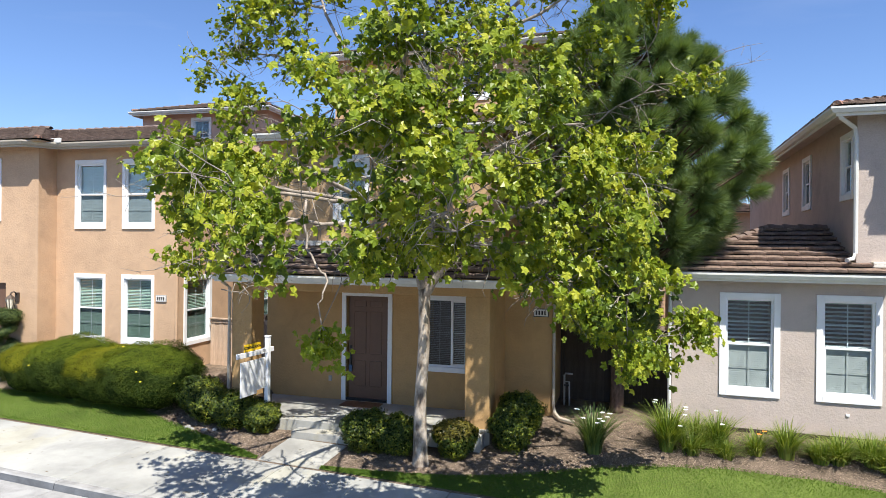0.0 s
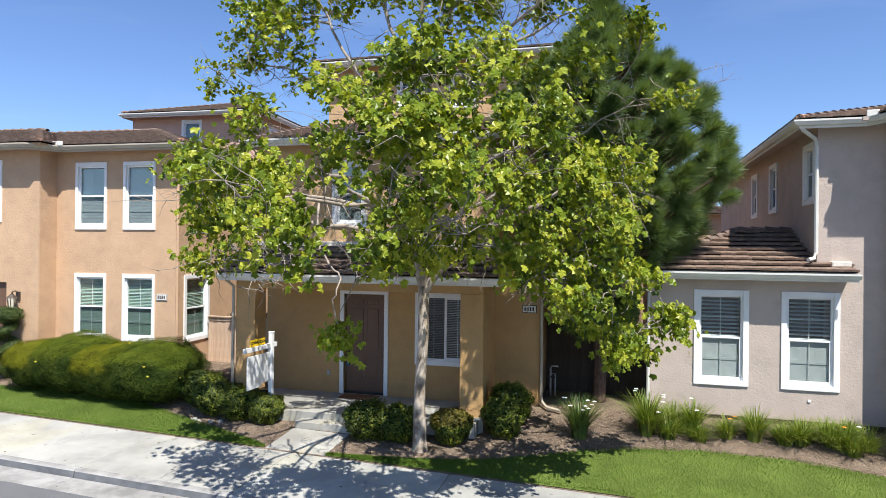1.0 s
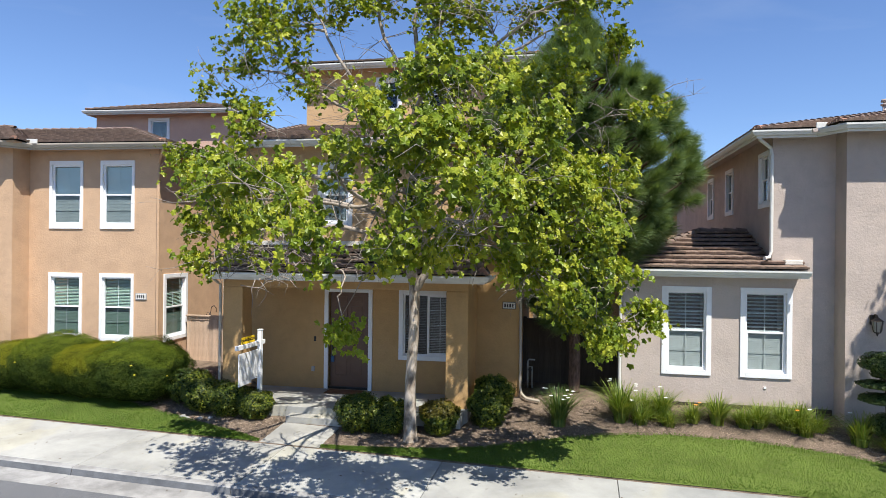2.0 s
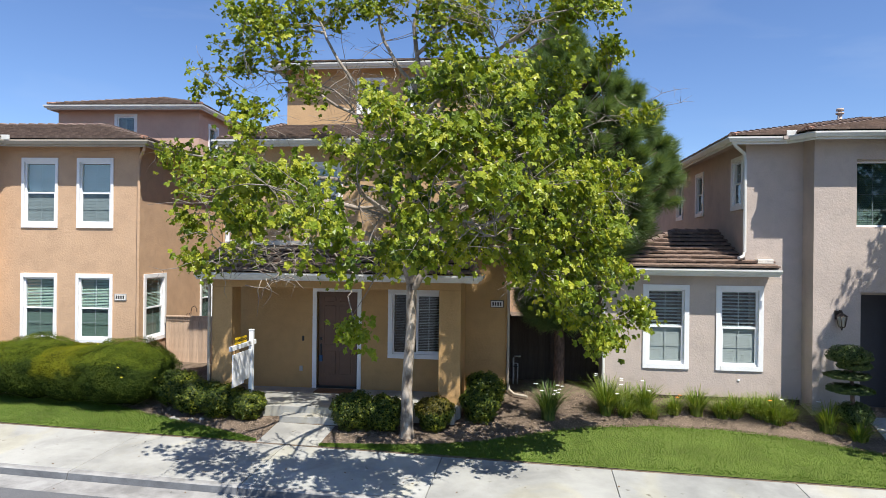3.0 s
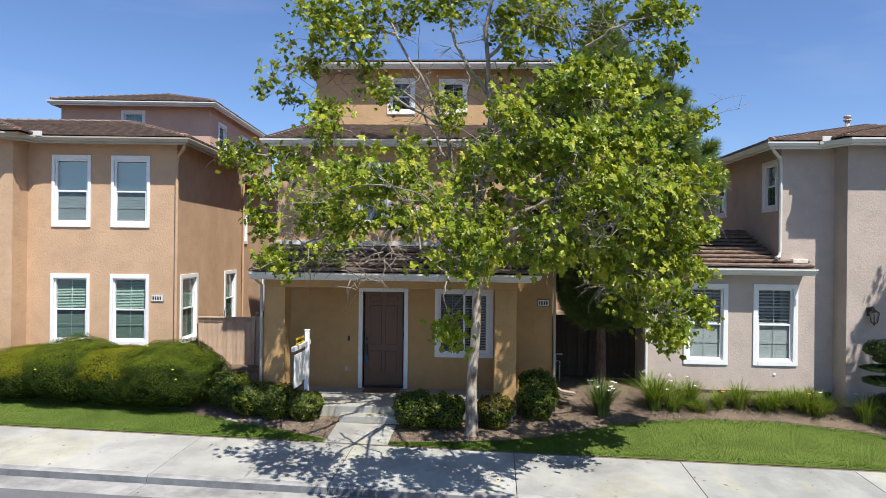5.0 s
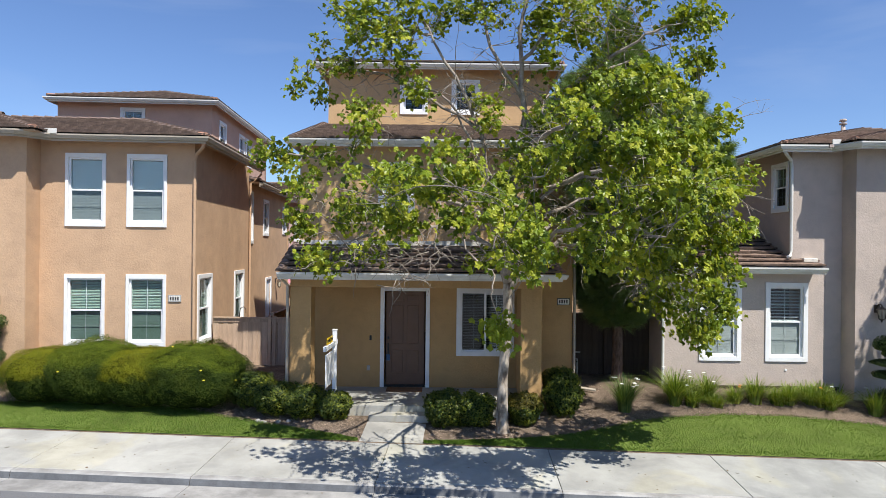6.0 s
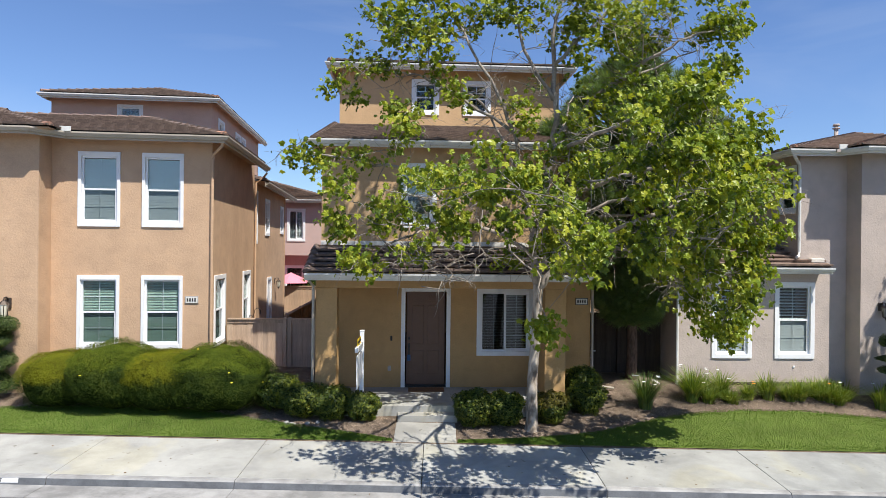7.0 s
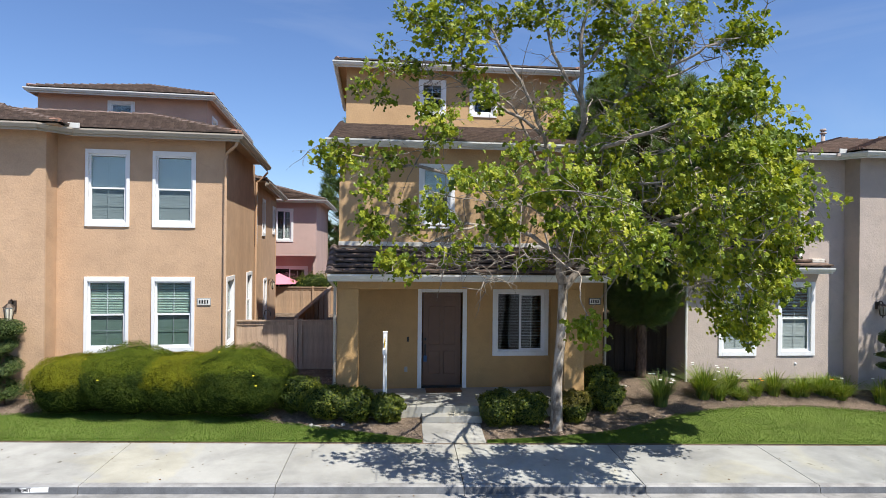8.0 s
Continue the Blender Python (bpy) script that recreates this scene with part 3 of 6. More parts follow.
def tile_plane(roof, a, b, inward, pitch, run, sl, sr, budget, rng, exposure=0.335, width=0.335, kind="tile"):
    """Courses of tiles on one roof plane. a to b: the eave, left to right seen from outside; inward: level unit vector up the slope;
    sl, sr: how much the plane narrows at its left and right end for each metre of run. The first `budget` tiles are parts, the rest joined."""
    a, b, inward = Vector(a), Vector(b), Vector(inward).normalized()
    e = (b - a).normalized()
    up = (inward + Vector((0, 0, pitch))).normalized()
    slope = math.sqrt(1 + pitch * pitch)
    n = e.cross(up)
    if n.z < 0:
        n = -n
    length = (b - a).length
    V, F, used = [], [], 0
    k = 0
    while k * exposure / slope < run - 0.02:
        h = k * exposure / slope
        x0, x1 = sl * h, length - sr * h
        off = (0.5 if k % 2 else 0.0) * width
        x = x0 - off if sl == 0 else x0 - width * rng.random()
        while x < x1 - 0.04:
            p, q = max(x, x0), min(x + width, x1)
            x += width
            if q - p < 0.05:
                continue
            keep = min(0.41, (run - h) * slope + 0.05) / 0.41
            o = a + e * ((p + q) / 2) + up * (h * slope - 0.045 + rng.uniform(-0.012, 0.012)) + n * 0.012
            t = up + n * (-0.06 + rng.uniform(-0.012, 0.012))
            m = frame_of(o, e + up * rng.uniform(-0.01, 0.01), t) @ Matrix.Diagonal((q - p, keep, 1, 1))
            me = TILES[kind][rng.randrange(3)]
            if used < budget:
                link_mesh("tile", me, None, roof, m=m)
                used += 1
            else:
                base = len(V)
                V += [tuple(m @ v.co) for v in me.vertices]
                F += [tuple(base + i for i in f.vertices) for f in me.polygons]
        k += 1
    if V:
        ob = raw("tile_field", V, F, M[kind + "_joined"], roof)
        ob["kind"] = "stuff"
    return budget - used


def caps(roof, a, b, mesh=None, step=0.34, lift=0.03, end=False, rng=None):
    a, b = Vector(a), Vector(b)
    d = (b - a).normalized()
    side = d.cross(Vector((0, 0, 1))).normalized()
    n = int((b - a).length / step)
    for i in range(n + 1):
        light = end and i == 0
        o = a + d * (i * step) + side.cross(d) * 0
        o.z += lift
        m = frame_of(o, side, d + Vector((0, 0, -0.03)))
        link_mesh("cap_tile", CAP_LIGHT if light else CAP, None, roof, m=m)


def hip_roof(house, x0, x1, y0, y1, z, pitch, budget=0, planes="FRL", label="brown flat concrete tile roof", gutter=None, rng=None, end=True, soffit="stucco_tan", kind="tile"):
    """A hipped roof over an eave rectangle at height z. planes: which of front, right, left, back get tiles."""
    rng = rng or random.Random(5)
    half = min(x1 - x0, y1 - y0) / 2
    if (x1 - x0) <= (y1 - y0):
        r0, r1 = ((x0 + x1) / 2, y0 + half), ((x0 + x1) / 2, y1 - half)
    else:
        r0, r1 = (x0 + half, (y0 + y1) / 2), (x1 - half, (y0 + y1) / 2)
    zt = z + half * pitch
    bm = bmesh.new()
    c = [bm.verts.new(p) for p in ((x0, y0, z), (x1, y0, z), (x1, y1, z), (x0, y1, z))]
    g = [bm.verts.new((*r0, zt)), bm.verts.new((*r1, zt))]
    if (x1 - x0) <= (y1 - y0):
        fs = ((c[0], c[1], g[0]), (c[1], c[2], g[1], g[0]), (c[2], c[3], g[1]), (c[3], c[0], g[0], g[1]))
    else:
        fs = ((c[0], c[1], g[1], g[0]), (c[1], c[2], g[1]), (c[2], c[3], g[0], g[1]), (c[3], c[0], g[0]))
    for f in fs:
        bm.faces.new(f)
    bm.faces.new(c[::-1])
    roof = part("roof", bm, M["deck"], house, label)
    part("soffit", boxes((x0 + 0.03, x1 - 0.03, y0 + 0.03, y1 - 0.03, z - 0.05, z - 0.006)), M[soffit], roof)
    wide = (x1 - x0) > (y1 - y0)
    for key, a, b, d in (("F", (x0, y0, z), (x1, y0, z), (0, 1, 0)), ("R", (x1, y0, z), (x1, y1, z), (-1, 0, 0)), ("L", (x0, y1, z), (x0, y0, z), (1, 0, 0)), ("B", (x1, y1, z), (x0, y1, z), (0, -1, 0))):
        if key in planes:
            budget = tile_plane(roof, a, b, d, pitch, half, 1, 1, budget, rng, kind=kind)
    for cx, cy, (gx, gy) in ((x0, y0, r0), (x1, y0, r1 if wide else r0)):
        caps(roof, (cx, cy, z), (gx, gy, zt), end=end)
    caps(roof, (*r0, zt), (*r1, zt))
    return roof, budget


GUTTER = [(0.0, 0.02), (0.0, -0.10), (0.075, -0.10), (0.10, -0.055), (0.125, -0.02), (0.125, 0.02), (0.113, 0.02), (0.113, -0.012), (0.09, -0.05), (0.07, -0.088), (0.012, -0.088), (0.012, 0.02)]
FASCIA = [(0.0, 0.0), (-0.03, 0.0), (-0.03, -0.16), (0.0, -0.16)]


def gutter(house, pts, mat):
    pts = [(x, y, z - 0.05) for x, y, z in pts]
    bm = bmesh.new()
    sweep(bm, pts, GUTTER)
    part("gutter", bm, M[mat], house)
    bm = bmesh.new()
    sweep(bm, pts, FASCIA)
    part("fascia", bm, M[mat], house)


def downspout(house, pts, mat, r=0.038):
    """A rectangular-looking pipe with bends along 3D points."""
    V, F = tube_data([(pts, [r] * len(pts))], 8)
    raw("downspout", V, F, M[mat], house)


def wall_lamp(m, label, glass_mat="lamp_glass"):
    lamp = thing("wall_lamp", m, label, "lamp")
    part("backplate", boxes((-0.06, 0.06, -0.03, 0, -0.05, 0.18), bevel=0.01), M["lamp_metal"], lamp)
    tubes("arm", [([(0, -0.02, 0.12), (0, -0.09, 0.2), (0, -0.17, 0.19), (0, -0.19, 0.13)], [0.014] * 4)], M["lamp_metal"], lamp)
    bm = bmesh.new()
    for r0, r1, z0, z1 in ((0.115, 0.03, 0.05, 0.13),):
        bmesh.ops.create_cone(bm, cap_ends=True, segments=6, radius1=r0, radius2=r1, depth=z1 - z0, matrix=Matrix.Translation((0, -0.19, (z0 + z1) / 2)))
    part("cap", bm, M["lamp_metal"], lamp)
    bm = bmesh.new()
    bmesh.ops.create_cone(bm, cap_ends=True, segments=6, radius1=0.05, radius2=0.065, depth=0.03, matrix=Matrix.Translation((0, -0.19, -0.215)))
    part("base_ring", bm, M["lamp_metal"], lamp)
    bm = bmesh.new()
    bmesh.ops.create_cone(bm, cap_ends=True, segments=6, radius1=0.062, radius2=0.1, depth=0.25, matrix=Matrix.Translation((0, -0.19, -0.075)))
    glass = part("lamp_glass", bm, M[glass_mat], lamp, "frosted glass panes")
    for k in range(6):
        c, s = math.cos(k * math.pi / 3), math.sin(k * math.pi / 3)
        tubes("bar", [([(0.065 * c, -0.19 + 0.065 * s, -0.2), (0.104 * c, -0.19 + 0.104 * s, 0.05)], [0.009, 0.009])], M["lamp_metal"], glass, sides=4)
    tubes("finial", [([(0, -0.19, -0.3), (0, -0.19, -0.23)], [0.008, 0.03])], M["lamp_metal"], lamp)
    tubes("top_finial", [([(0, -0.19, 0.12), (0, -0.19, 0.19)], [0.025, 0.008])], M["lamp_metal"], lamp)
    return lamp


def number_plaque(m, bars=4, label="small framed house number plaque on the stucco wall", rim="dark"):
    pl = thing("number_plaque", m, label, "plaque")
    part("plate", boxes((0, 0.36, -0.03, 0, 0, 0.2), bevel=0.008), M[rim], pl)
    part("face", boxes((0.02, 0.34, -0.034, -0.02, 0.02, 0.18)), M["plaque"], pl)
    for i in range(bars):
        x = 0.05 + i * 0.068
        part("bar", boxes((x, x + 0.04, -0.038, -0.03, 0.05, 0.15)), M["black_print"], pl)
    return pl


# ---- house with the tan stucco, beside the fence ----
def walls(house, segs, mat, label=""):
    """Each seg: (origin, direction, length, z0, z1, holes)."""
    for o, u, ln, z0, z1, hs in segs:
        bm = bmesh.new()
        wall_bm(bm, o, u, ln, z0, z1, 0.2, hs)
        part("wall", bm, M[mat], house, label)


def shift(h, o):
    return (h[0] - o, h[1] - o, h[2], h[3])


rng = random.Random(11)
HL = pose(-13.3, 14.5, 0, 0, 0, 5.5)
tan_house = thing("house", HL, "three-storey tan stucco house with white-trimmed windows and tile roofs", "house")
wz = ((1.49, 2.06), (4.90, 2.08))
wx = ((-3.59, 1.12), (-1.89, 1.12))
holes = [hole(w, h, x, z) for x, w in wx for z, h in wz]
side_w = [(0.3, 1.35, 1.46, 2.08), (4.15, 1.3, 1.5, 2.02)]
side_up = [(6.25, 0.6, 4.5, 2.05), (8.55, 1.05, 4.85, 1.55), (12.6, 1.0, 5.0, 1.35)]
walls(tan_house, [
    ((-4.28, 0), (1, 0), 4.28, 0, 7.42, [shift(h, -4.28) for h in holes]),
    ((0, 0.2), (0, 1), 5.9, 0, 7.42, [shift(hole(w, h, y, z), 0.2) for y, w, z, h in side_w]),
    ((-0.02, 6.1), (0, 1), 8.1, 0, 6.9, [shift(hole(w, h, y, z), 6.1) for y, w, z, h in side_up] + [(3.1, 4.0, 0, 2.95)]),
    ((-4.28, -0.45), (0, 1), 0.45, 0, 7.42, []),
    ((-12.0, -0.65), (1, 0), 7.72, 0, 7.42, [hole(1.25, 1.9, 5.1, 5.1), (5.4, 6.55, 0, 3.25)]),
    ((0, 14.2), (-1, 0), 12.0, 0, 6.9, []),
    ((-0.2, 6.1), (-1, 0), 11.8, 6.9, 7.42, []),
    ((-12.0, 14.0), (0, -1), 14.45, 0, 6.9, []),
], "stucco_tan")
for x, w in wx:
    window(tan_house, on_front(x, wz[0][0]), w, wz[0][1], blind="blind_green", tilt=0.85, side=0.085)
    window(tan_house, on_front(x, wz[1][0]), w, wz[1][1], tilt=1.5, side=0.085)
for y, w, z, h in side_w:
    window(tan_house, on_right(y, z), w, h, blind="blind_green")
for y, w, z, h in side_up:
    window(tan_house, on_right(y, z, -0.02), w, h)
window(tan_house, on_front(-6.9, 5.1, -0.65), 1.25, 1.9)
part("door", boxes((-6.6, -5.45, -0.55, -0.5, 0.4, 3.25), bevel=0.01), M["door"], tan_house, "brown front door in a recess")
part("door", boxes((-0.1, -0.05, 9.2, 10.1, 0.4, 2.95), bevel=0.01), M["white"], tan_house, "white side door")
part("door_trim", boxes((-0.03, 0.02, 9.1, 9.2, 0.4, 3.05), (-0.03, 0.02, 10.1, 10.2, 0.4, 3.05), (-0.03, 0.02, 9.2, 10.1, 2.95, 3.05)), M["white"], tan_house)
_, left = hip_roof(tan_house, -14, 0.45, -0.5, 5.5, 7.44, 0.32, 200, "FR", rng=rng)
hip_roof(tan_house, -14, -3.8, -1.15, 4.9, 7.442, 0.32, 60, "FR", rng=rng)
hip_roof(tan_house, -8.0, 0.4, 6.15, 14.6, 6.9, 0.3, 40, "R", rng=rng, end=False)
gutter(tan_house, [(-14, -1.15, 7.45), (-4.3, -1.15, 7.45), (-3.7, -0.5, 7.45), (0.45, -0.5, 7.45), (0.45, 6.3, 7.45)], "gutter_beige")
gutter(tan_house, [(0.4, 6.2, 6.9), (0.4, 14.6, 6.9)], "gutter_beige")
downspout(tan_house, [(0.4, -0.42, 7.3), (0.35, -0.40, 7.15), (0.06, -0.07, 6.98), (0.02, -0.05, 6.8), (0.02, -0.05, 0.4)], "stucco_tan", 0.045)
downspout(tan_house, [(0.45, 6.2, 7.2), (0.3, 6.15, 7.0), (0.06, 6.12, 6.8), (0.05, 6.12, 0.5)], "stucco_tan", 0.04)
third = [(-6.16, 1.03, 9.2, 1.05)]
walls(tan_house, [
    ((-8.75, 9.05), (1, 0), 6.43, 7.2, 10.51, [shift(hole(w, h, x, z), -8.75) for x, w, z, h in third]),
    ((-2.32, 9.25), (0, 1), 10.0, 7.0, 10.51, [shift(hole(1.1, 1.45, y, 8.55), 9.25) for y in (10.0, 13.3, 14.6)]),
    ((-8.75, 19.25), (0, -1), 10.0, 7.0, 10.51, []),
    ((-2.32, 19.25), (-1, 0), 6.43, 7.0, 10.51, []),
], "stucco_rose")
for x, w, z, h in third:
    window(tan_house, on_front(x, z, 9.05), w, h, "fixed")
for y in (10.0, 13.3, 14.6):
    window(tan_house, on_right(y, 8.55, -2.32), 1.1, 1.45)
hip_roof(tan_house, -8.9, -2.0, 8.52, 19.8, 10.54, 0.31, 60, "FR", rng=rng, soffit="stucco_rose")
gutter(tan_house, [(-8.9, 19.8, 10.54), (-8.9, 8.52, 10.54), (-2.0, 8.52, 10.54), (-2.0, 19.8, 10.54)], "gutter_white")

part("splash_guard", boxes((-3.86, -3.5, -0.66, -0.62, 7.41, 7.55), bevel=0.01), M["gutter_white"], tan_house, "small white guard on the gutter")
number_plaque(HL @ pose(-0.7, 0, 2.77), label="pale house number plaque in a thin grey frame", rim="grey_plastic")
wall_lamp(HL @ pose(-5.0, -0.65, 2.75) @ Matrix.Scale(1.25, 4), "bronze wall lantern with frosted glass on tan stucco", "lamp_cream")


# ---- house with the porch ----
HC = pose(-7, 14.57, 0, 0, 0, 2.5)
porch_house = thing("house", HC, "three-storey ochre and tan stucco house with a front porch", "house")
FLOOR = 0.44
win_c = (1.24, 1.64, 1.34, 1.94)
walls(porch_house, [
    ((-3.16, 0), (1, 0), 7.69, 0, 4.3, [shift(h, -3.16) for h in ((-0.80, 0.37, FLOOR, 3.16), hole(win_c[1], win_c[3], win_c[0], win_c[2]))]),
    ((4.53, 0.2), (0, 1), 9.8, 0, 7.3, []),
    ((-3.16, 10), (0, -1), 9.8, 0, 4.3, []),
    ((4.53, 10), (-1, 0), 7.69, 0, 7.3, []),
    ((3.4, 0.0), (1, 0), 1.13, 4.3, 7.3, []),
], "stucco_ochre")
part("wall", boxes((-3.09, 3.4, -1.66, -1.12, 3.36, 3.72), bevel=0.015), M["stucco_ochre"], porch_house, "ochre porch beam")
part("wall", boxes((-3.09, -2.62, -1.12, 0, 3.36, 3.72)), M["stucco_ochre"], porch_house)
for x in (-3.09, 2.85):
    part("post", boxes((x, x + 0.55, -1.66, -1.12, 0.1, 3.36), bevel=0.02), M["stucco_ochre"], porch_house, "square ochre stucco porch post")
part("wall", boxes((2.95, 3.398, -1.12, 0, 0, 3.72)), M["stucco_ochre"], porch_house)
part("footing", boxes((2.83, 3.42, -1.68, -1.1, 0.0, 0.5), bevel=0.01), M["concrete"], porch_house, "pale footing under the porch post")
part("porch_ceiling", boxes((-2.62, 2.95, -1.12, 0, 3.38, 3.44)), M["stucco_ochre"], porch_house)
part("porch_floor", boxes((-3.1, 3.3, -2.1, 0, 0.0, FLOOR), bevel=0.012), M["concrete"], porch_house, "grey concrete porch floor")
part("step", boxes((-0.95, 0.52, -2.46, -2.1, 0.0, 0.285), bevel=0.012), M["concrete"], porch_house, "pale concrete porch step")
walls(porch_house, [
    ((-3.12, -0.5), (1, 0), 6.52, 4.2, 7.3, [shift(hole(1.0, 1.78, -0.96, 4.96), -3.12)]),
    ((3.4, -0.3), (0, 1), 0.3, 4.2, 7.3, []),
    ((-3.12, 10), (0, -1), 10.3, 4.2, 7.3, []),
], "stucco_sand")
window(porch_house, on_front(-0.96, 4.96, -0.5), 1.0, 1.78, tilt=1.5)
window(porch_house, on_front(win_c[0], win_c[2]), win_c[1], win_c[3], "slider", tilt=0.12)
part("flashing", boxes((-3.13, 3.42, -0.57, -0.5, 4.36, 4.58), bevel=0.006), M["flashing"], porch_house)

# door with its casing
part("door_casing", boxes((-0.915, -0.80, -0.04, 0.03, FLOOR, 3.275), (0.37, 0.485, -0.04, 0.03, FLOOR, 3.275), (-0.80, 0.37, -0.04, 0.03, 3.16, 3.275), bevel=0.006), M["white"], porch_house)
front_door = part("door", boxes((-0.76, 0.33, 0.08, 0.13, FLOOR + 0.06, 3.14), bevel=0.006), M["door"], porch_house, "brown panelled front door")
for x0, x1 in ((-0.60, -0.27), (-0.16, 0.17)):
    for z0, z1 in ((0.82, 1.48), (1.66, 2.76), (2.88, 3.04)):
        part("door_panel", boxes((x0, x1, 0.068, 0.085, z0, z1), bevel=0.016), M["door"], front_door)
part("threshold", boxes((-0.80, 0.37, 0.0, 0.14, FLOOR, FLOOR + 0.06), bevel=0.006), M["dark"], porch_house)
part("handle_set", boxes((-0.72, -0.66, 0.045, 0.08, 1.78, 1.86), (-0.715, -0.665, 0.03, 0.08, 1.35, 1.68), bevel=0.012), M["dark"], front_door, "black handle set")
part("lockbox", boxes((-0.74, -0.64, 0.02, 0.075, 1.18, 1.36), bevel=0.02), M["lock_blue"], front_door, "blue lockbox on the handle")

# porch roof, middle roof, top storey
def lean_roof(house, x0, x1, y0, y1, z, pitch, budget, sr=0.0, sl=0.0, soffit="stucco_sand"):
    run = y1 - y0
    zt = z + run * pitch
    bm = bmesh.new()
    pts = [(x0, y0, z), (x1, y0, z), (x1 - sr * run, y1, zt), (x0 + sl * run, y1, zt), (x1, y1, z), (x0, y1, z)]
    v = [bm.verts.new(p) for p in pts]
    for f in ((0, 1, 2, 3), (0, 5, 4, 1), (1, 4, 2), (0, 3, 5), (2, 4, 5, 3)):
        bm.faces.new([v[i] for i in f])
    roof = part("roof", bm, M["deck"], house, "brown flat concrete tile roof")
    tile_plane(roof, pts[0], pts[1], (0, 1, 0), pitch, run, sl, sr, budget, rng)
    part("soffit", boxes((x0 + 0.02, x1 - 0.02, y0 + 0.02, y1, z - 0.05, z - 0.006)), M[soffit], roof)
    return roof, pts


pr, pp = lean_roof(porch_house, -3.27, 3.82, -2.1, -0.5, 3.77, 0.40, 150, sr=0.26)
caps(pr, (-3.25, -2.1, 3.75), (-3.25, -0.55, 4.38))
caps(pr, pp[1], pp[2], end=True)
gutter(porch_house, [(-3.3, -2.1, 3.78), (3.84, -2.1, 3.78), (3.84, -0.6, 3.78)], "gutter_white")
mr, mp = lean_roof(porch_house, -3.34, 5.0, -0.88, 3.95, 7.3, 0.27, 150)
caps(mr, (-3.3, -0.88, 7.29), (-3.3, 3.9, 8.62))
gutter(porch_house, [(-3.36, 3.0, 7.33), (-3.36, -0.88, 7.33), (5.0, -0.88, 7.33)], "gutter_white")
top_w = [(-0.69, 0.96, 9.01, 1.24), (1.09, 0.98, 9.01, 1.22)]
walls(porch_house, [
    ((-3.16, 3.9), (1, 0), 7.63, 7.2, 10.62, [shift(hole(w, h, x, z), -3.16) for x, w, z, h in top_w]),
    ((4.47, 4.1), (0, 1), 6.0, 7.2, 10.62, []),
    ((-3.16, 10.1), (0, -1), 6.0, 7.2, 10.62, []),
    ((4.47, 10.1), (-1, 0), 7.63, 7.2, 10.62, []),
], "stucco_sand")
for x, w, z, h in top_w:
    window(porch_house, on_front(x, z, 3.9), w, h, blind="")
hip_roof(porch_house, -3.48, 4.85, 3.42, 10.6, 10.66, 0.27, 0, "FL", rng=rng, soffit="stucco_sand")
gutter(porch_house, [(-3.48, 10.6, 10.66), (-3.48, 3.42, 10.66), (4.85, 3.42, 10.66), (4.85, 10.6, 10.66)], "gutter_white")
downspout(porch_house, [(-3.24, -2.0, 3.7), (-3.24, -1.85, 3.55), (-3.14, -1.7, 3.4), (-3.14, -1.7, 0.2)], "gutter_beige", 0.04)
downspout(porch_house, [(4.58, -0.04, 4.2), (4.58, -0.04, 0.75), (4.62, -0.12, 0.6), (4.75, -0.3, 0.52), (5.1, -0.45, 0.5)], "gutter_beige", 0.04)
number_plaque(HC @ pose(4.09, 0, 2.81))

bell = thing("doorbell", HC @ pose(-1.19, 0, 1.83), "small black doorbell beside the brown door", "doorbell")
part("body", boxes((-0.03, 0.03, -0.025, 0, -0.07, 0.07), bevel=0.01), M["dark"], bell)
outlet = thing("outlet_cover", HC @ pose(-1.24, 0, 0.98), "grey weatherproof outlet cover low on the wall", "outlet")
part("body", boxes((-0.045, 0.045, -0.04, 0, -0.07, 0.07), bevel=0.01), M["grey_plastic"], outlet)
mat = thing("doormat", HC @ pose(-0.2, -0.36, FLOOR), "brown coir doormat on the porch floor", "doormat")
part("body", boxes((-0.5, 0.5, -0.25, 0.25, 0, 0.02), bevel=0.006), M["mat"], mat)


# ---- house with the grey-pink stucco ----
HR = pose(-0.085, 15.0, 0, 0, 0, 1.5)
grey_house = thing("house", HR, "two-storey pinkish grey stucco house with a low side wing", "house")
rw = [(1.25, 1.2), (3.13, 1.2)]
rs = [(0.15, 0.95), (3.75, 0.95), (6.35, 0.95)]
walls(grey_house, [
    ((0.27, 0), (1, 0), 5.01, 0, 4.0, [shift(hole(w, 2.25, x, 1.26), 0.27) for x, w in rw]),
    ((3.85, 0), (1, 0), 1.43, 4.0, 7.36, []),
    ((0.27, 5.3), (0, -1), 5.1, 0, 4.0, []),
    ((3.85, 14.0), (0, -1), 13.8, 3.5, 7.36, [shift(hole(w, 1.45, 14.0 - y - w, 5.55), 0) for y, w in rs]),
    ((5.28, 0.0), (0, -1), 0.42, 0, 7.36, []),
    ((5.28, -0.62), (1, 0), 7.0, 0, 7.36, [(1.12, 2.25, 0, 3.43), (1.0, 2.75, 5.03, 6.75)]),
    ((12.28, -0.42), (0, 1), 14.4, 0, 7.36, []),
    ((12.28, 14.0), (-1, 0), 8.4, 0, 7.36, []),
    ((0.47, 5.3), (1, 0), 3.4, 0, 4.0, []),
], "stucco_grey")
for x, w in rw:
    window(grey_house, on_front(x, 1.26), w, 2.25, upper=(0.09, 0.35), screen="screen_light")
for y, w in rs:
    window(grey_house, on_left(y + w, 5.55, 3.85), w, 1.45, blind="")
